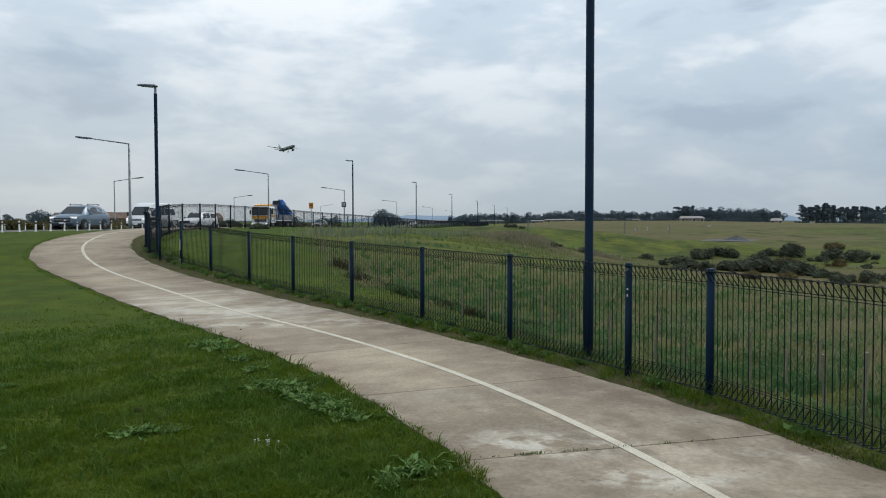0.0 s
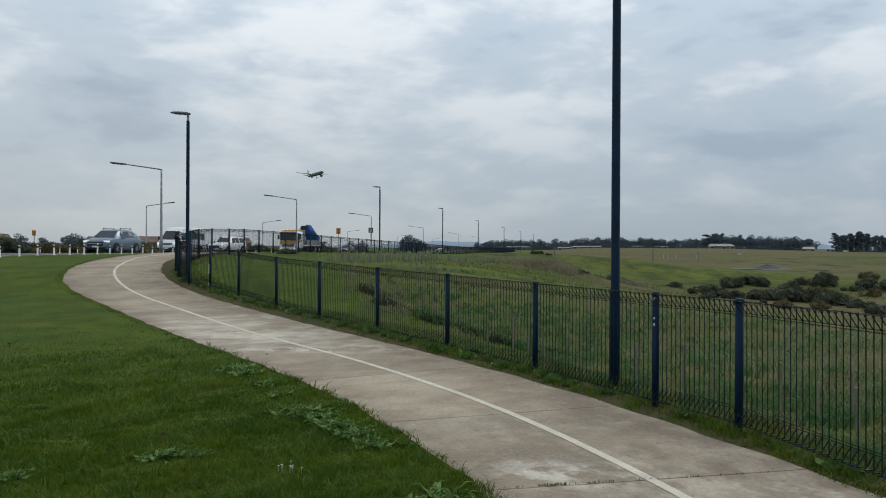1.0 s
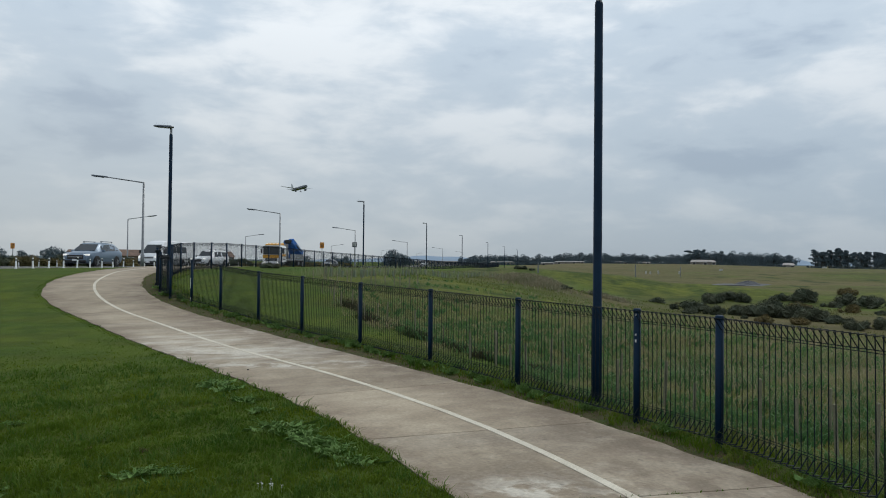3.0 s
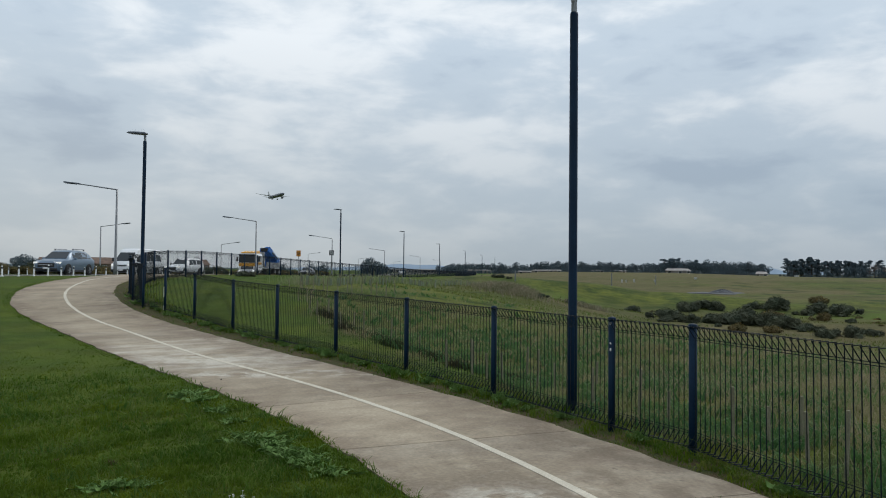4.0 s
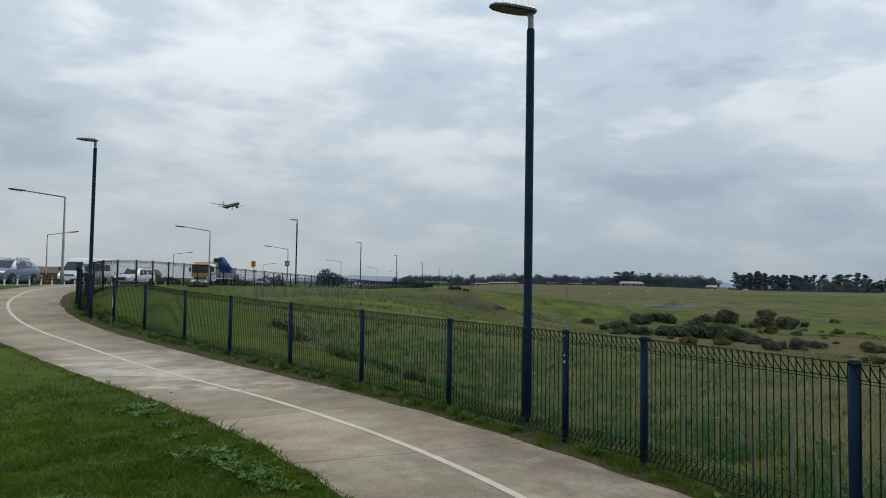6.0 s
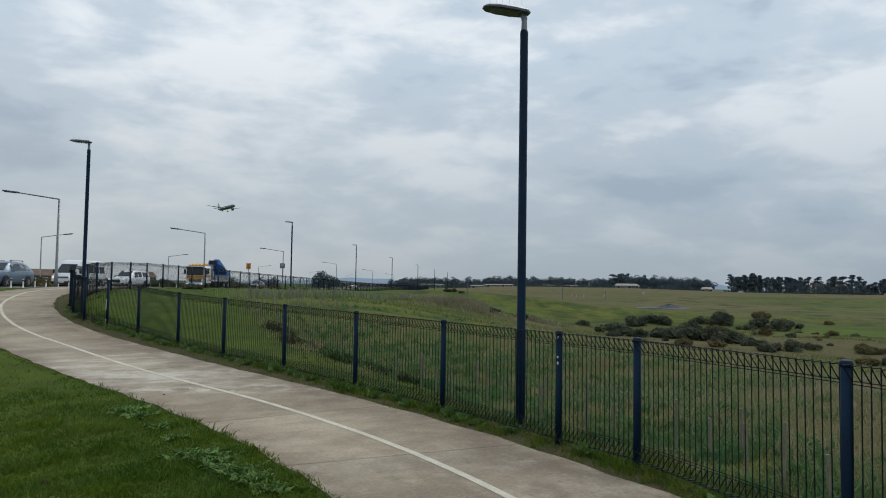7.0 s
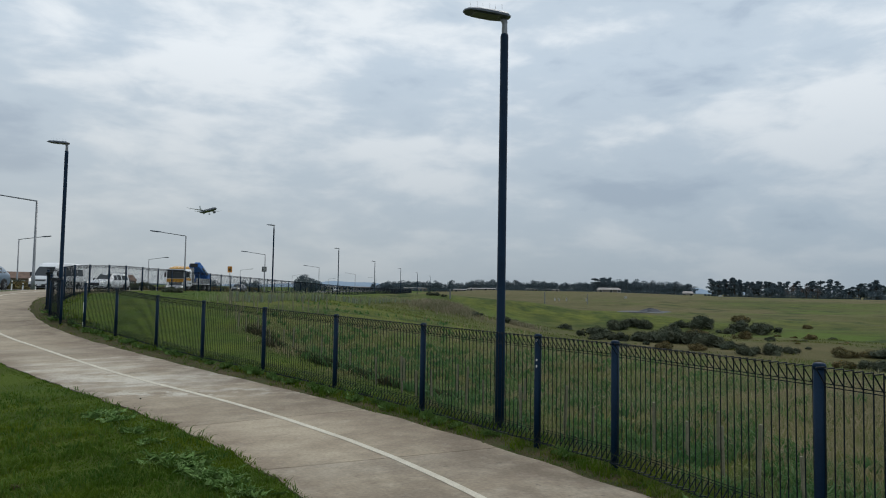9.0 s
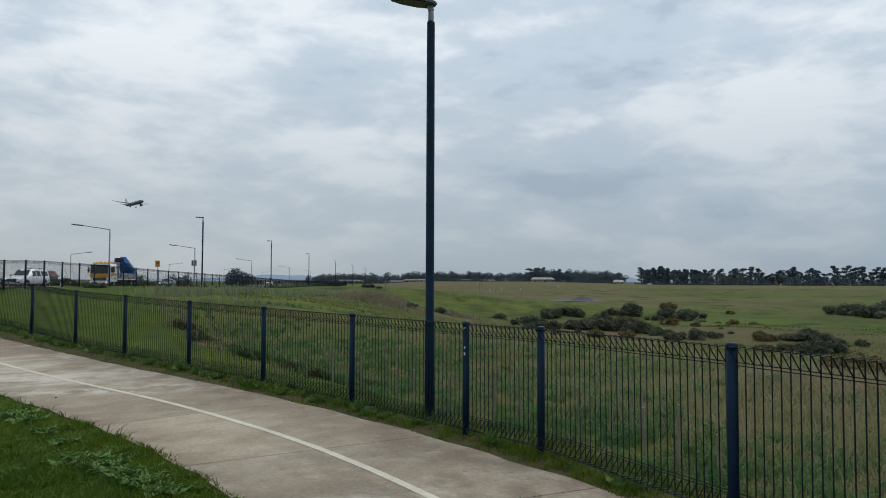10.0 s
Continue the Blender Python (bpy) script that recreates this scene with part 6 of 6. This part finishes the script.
# dark leafy clumps among it
x, y, r = scatter(120000, 5.2, 40, -16, 60, 46, 0.5)
s = x - fence_x(y)
edge = np.interp(y, MOWN_Y, MOWN_X)
pt = patches(x, y, 0.9, 15) * (0.35 + 0.65 * patches(x, y, 5.0, 16)) + 0.10 * np.exp(-(((x - fence_x(y) - 1.4) / 1.3) ** 2)) - 0.10 * ease(4.0, 6.0, x)
band = np.exp(-(((x - 5.5 - 0.75 * (y - 6)) / 2.6) ** 2) - ((y - 12) / 8) ** 2)
keep = (s > 0.4) & (x > edge) & (pt > 0.33 + 0.3 * band + 0.5 * ease(18, 27, y))
x, y, r = x[keep], y[keep], r[keep]
blades("dock_leaves", on_land(x, y), g.uniform(0.07, 0.20, len(x)), 0.024 * (r / 8) ** 0.6 * g.uniform(0.7, 1.4, len(x)), 1.4, DOCKBLADE, "dark green leafy docks in the rough grass", seed=47)

# long straw
x, y, r = scatter(230000, 5.5, 60, -14, 75, 52, 0.5)
s = x - fence_x(y)
edge = np.interp(y, MOWN_Y, MOWN_X)
pt = patches(x, y, 3.5, 12)
band = np.exp(-(((x - 5.8 - 0.75 * (y - 6)) / 2.3) ** 2) - ((y - 11) / 6.5) ** 2) * ease(3.2, 5.2, x)
dens = 0.9 * band * (0.35 + 0.9 * patches(x, y, 1.4, 58)) + 0.8 * np.clip(pt - 0.45, 0, 1) * ease(4, 14, x - edge)
streaks = patches(x * 1.6 + y * 0.9, y * 0.45 - x * 0.3, 0.9, 61)
dens = 0.6 * dens + 0.50 * ease(1.0, 2.6, s) * ease(26, 12, y) * ease(1.8, 4.2, x) * np.clip(3.2 * streaks - 1.25, 0, 1)
dens = dens * ease(50, 34, y) + 0.25 * np.exp(-(((x - edge) / 0.5) ** 2)) * (y > 16) * patches(x, y, 3, 59)
keep = (s > 0.5) & (x > edge - 0.5) & (g.uniform(0, 1, len(x)) < dens)
x, y, r = x[keep], y[keep], r[keep]
tall = g.uniform(0.10, 0.30, len(x))
blades("straw_grass", on_land(x, y), tall, 0.0050 * (r / 6) ** 0.85 * g.uniform(0.7, 1.4, len(x)), 2.0, STRAW, "long dry straw-coloured grass tussocks", seed=53)

# tussocks over the far field
x, y, r = scatter(26000, 38, 74, -6, 50, 72, 0.9)
edge = np.interp(y, MOWN_Y, MOWN_X)
pt = patches(x, y, 9, 14)
gz = np.exp(-(((x - 28) / 15) ** 2) - ((y - 50) / 13) ** 2)
keep = (x > edge) & (x > fence_x(y) + 4) & (pt > 0.30 + 0.5 * gz) & ~((np.abs(x - 51.5) < 9) & (np.abs(y - 132) < 8))
x, y, r, pt = x[keep], y[keep], r[keep], pt[keep]
blades("tussock_grass", on_land(x, y), (0.05 + 0.11 * pt) * g.uniform(0.5, 1.4, len(x)), 0.035 * (r / 50) * g.uniform(0.6, 1.6, len(x)), 0.9, FARBLADE, "tussocky pasture grass over the far field", seed=73)

# dark growth along the small bank below the mown strip
y = g.uniform(11.5, 22.0, 10500)
x = np.interp(y, MOWN_Y, MOWN_X) + 0.35 + g.normal(0, 0.17, len(y)) + 0.15 * np.sin(y * 2.3)
keep = patches(x, y, 1.6, 83) > 0.40
x, y = x[keep], y[keep]
blades("bank_scrub", on_land(x, y), g.uniform(0.05, 0.18, len(x)), 0.014 * (y / 12) ** 0.8 * g.uniform(0.7, 1.4, len(x)), 1.0, BANKSCRUB, "dark brown-green growth along a low grass bank", seed=84)

# reeds along the planting strip, dead scrub on the low bank
v = g.uniform(0, 1, 4500)
x = -5.7 + 9.6 * v**1.4 + g.normal(0, 0.45, len(v))
y = 30.3 + 45 * v**1.25 + g.normal(0, 0.7, len(v))
blades("reeds", on_land(x, y), g.uniform(0.2, 0.5, len(x)), 0.02 * (y / 35) * g.uniform(0.6, 1.4, len(x)), 0.25, REED, "pale green reeds in a planted strip", seed=76)
x, y = np.append(g.normal(6.1, 1.15, 5200), g.normal(12.9, 0.8, 1300)), np.append(g.normal(58.5, 2.2, 5200), g.normal(62, 1.3, 1300))
blades("dead_scrub", on_land(x, y), g.uniform(0.15, 0.6, len(x)), 0.05 * g.uniform(0.6, 1.4, len(x)), 1.2, SCRUB, "grey-brown dead scrub on a low bank", seed=77)

# mown bank behind the fence
x, y, r = scatter(60000, 10, 62, -24, 6, 62, 0.6)
edge = np.interp(y, MOWN_Y, MOWN_X) + 0.4 * np.sin(y * 1.7)
keep = (x > fence_x(y) + 0.3) & (x < edge) & (g.uniform(0, 1, len(x)) > 0.85 * ease(13, 22, r))
x, y, r = x[keep], y[keep], r[keep]
blades("bank_grass", on_land(x, y), g.uniform(0.008, 0.022, len(x)), 0.018 * (r / 12) ** 0.9 * g.uniform(0.7, 1.4, len(x)), 1.3, BANKBLADE, "short green grass on the bank", seed=63)


def weed_mesh(seed, leaves, reach):
    """A low clump of broad leaves."""
    q = np.random.default_rng(seed)
    v, f = [np.zeros(3)], []
    for k in range(leaves):
        c = q.normal(0, reach * 0.45, 2)
        a = q.uniform(0, 6.28)
        d, p = np.array((math.cos(a), math.sin(a), 0)), np.array((-math.sin(a), math.cos(a), 0))
        n, w = q.uniform(0.10, 0.20), q.uniform(0.009, 0.016)
        z0, z1 = q.uniform(0.02, 0.05), q.uniform(0.035, 0.075)
        base = np.array((c[0], c[1], z0))
        o = len(v)
        v += [base, base + d * n * 0.45 + p * w + (0, 0, z1), base + d * n * 0.5 + (0, 0, z1 * 0.8), base + d * n * 0.45 - p * w + (0, 0, z1), base + d * n + (0, 0, z1 * 0.7)]
        f += [(0, o + 2, o, o), (o, o + 2, o + 1, o + 1), (o, o + 3, o + 2, o + 2), (o + 1, o + 2, o + 4, o + 4), (o + 2, o + 3, o + 4, o + 4)]
    tri = [t[:3] for t in f]
    me = raw_mesh("weed_clump", v, tri)
    me.materials.append(WEEDLEAF)
    return me


weed_meshes = [weed_mesh(90 + k, 55, 0.32) for k in range(4)]
for k, (x, y, s) in enumerate(((-1.77, 7.2, 1.0), (-1.5, 6.95, 0.9), (-1.25, 6.6, 0.9), (-1.0, 6.3, 0.9), (-0.8, 6.05, 0.7), (-0.15, 4.65, 0.85), (-0.35, 4.5, 0.6), (-3.25, 9.7, 1.0), (-3.0, 9.45, 0.8), (-2.55, 8.7, 0.7), (-2.5, 5.58, 0.7), (-2.25, 5.65, 0.5), (-3.4, 5.0, 0.5), (-2.2, 8.1, 0.6), (-4.6, 7.3, 0.45))):
    ob = new("weed_clump", weed_meshes[k % 4])
    ob.matrix_basis = pose(x, y, h1(x, y) + 0.005, 0, 0, 77 * k) @ Matrix.Diagonal((s * 0.85, s * 0.85, s * 0.8, 1))
    tagged(ob, "pale green broad-leaved weed clump in the lawn", "weed", "lawn weeds")
for k, (x, y, s) in enumerate(((0.0, 11.35, 0.9), (0.35, 10.75, 0.7), (2.25, 7.35, 0.8), (-2.6, 14.6, 0.8), (-4.1, 16.5, 0.9), (-5.7, 18.6, 0.9), (1.2, 9.35, 0.6), (-1.1, 12.8, 0.7), (-8.9, 22.1, 1.1), (-9.6, 23.3, 1.0), (2.95, 5.5, 0.7))):
    ob = new("weed_clump", weed_meshes[k % 4])
    ob.matrix_basis = pose(x, y, h1(x, y) + 0.01, 0, 0, 51 * k) @ Matrix.Diagonal((s * 0.62, s * 0.62, s * 1.25, 1))
    tagged(ob, "green weed clump at the foot of the fence", "weed", "fence weeds")

for k in range(44):
    y = 8.6 + 0.34 * k + random.uniform(-0.12, 0.12)
    x, s = float(fence_x(y)) - random.uniform(0.02, 0.26), random.uniform(0.35, 0.75)
    ob = new("weed_clump", weed_meshes[(k + 1) % 4])
    ob.matrix_basis = pose(x, y, h1(x, y) + 0.005, 0, 0, 67 * k) @ Matrix.Diagonal((s * 0.62, s * 0.62, s * random.uniform(1.1, 2.2), 1))
    tagged(ob, "dark green leafy weeds rooted along the fence", "weed", "fence weeds")


def daisy(x, y):
    bm = bmesh.new()
    tube(bm, (0, 0, 0), (0.004, 0, 0.06), 0.0015, n=4)
    for k in range(7):
        a = k * 0.9
        box(bm, (0.012, 0.006, 0.002), (0.004 + 0.008 * math.cos(a), 0.008 * math.sin(a), 0.062), 0, Matrix.Rotation(a, 4, "Z"))
    ob = part("daisy", bm, DAISY)
    ob.matrix_basis = pose(x, y, h1(x, y)) @ Matrix.Diagonal((0.55, 0.55, 0.9, 1))
    tagged(ob, "small white daisy in the lawn", "flower", "daisies")


for k in range(9):
    daisy(-1.34 + random.uniform(-0.11, 0.11), 5.32 + random.uniform(-0.12, 0.12))

# withered patches in the lawn, and a pebble on the path
for k, (x0, y0) in enumerate(((-3.28, 6.3), (-2.77, 6.3))):
    x, y = g.normal(x0, 0.03, 34), g.normal(y0, 0.035, 34)
    blades("withered_grass", on_land(x, y, 0.02), g.uniform(0.015, 0.035, 34), np.full(34, 0.010), 1.8, GORSEBROWN, "small withered tan patch in the lawn", seed=110 + k)
bm = bmesh.new()
bmesh.ops.create_icosphere(bm, subdivisions=2, radius=0.013, matrix=Matrix.Diagonal((1.2, 0.9, 0.7, 1)))
for v in bm.verts:
    v.co *= random.uniform(0.85, 1.1)
pebble = part("pebble", bm, BARK, smooth=True)
pebble.matrix_basis = pose(-3.17, 11.01, h1(-3.17, 11.01) + 0.035)
tagged(pebble, "small dark pebble lying on the concrete path", "stone")
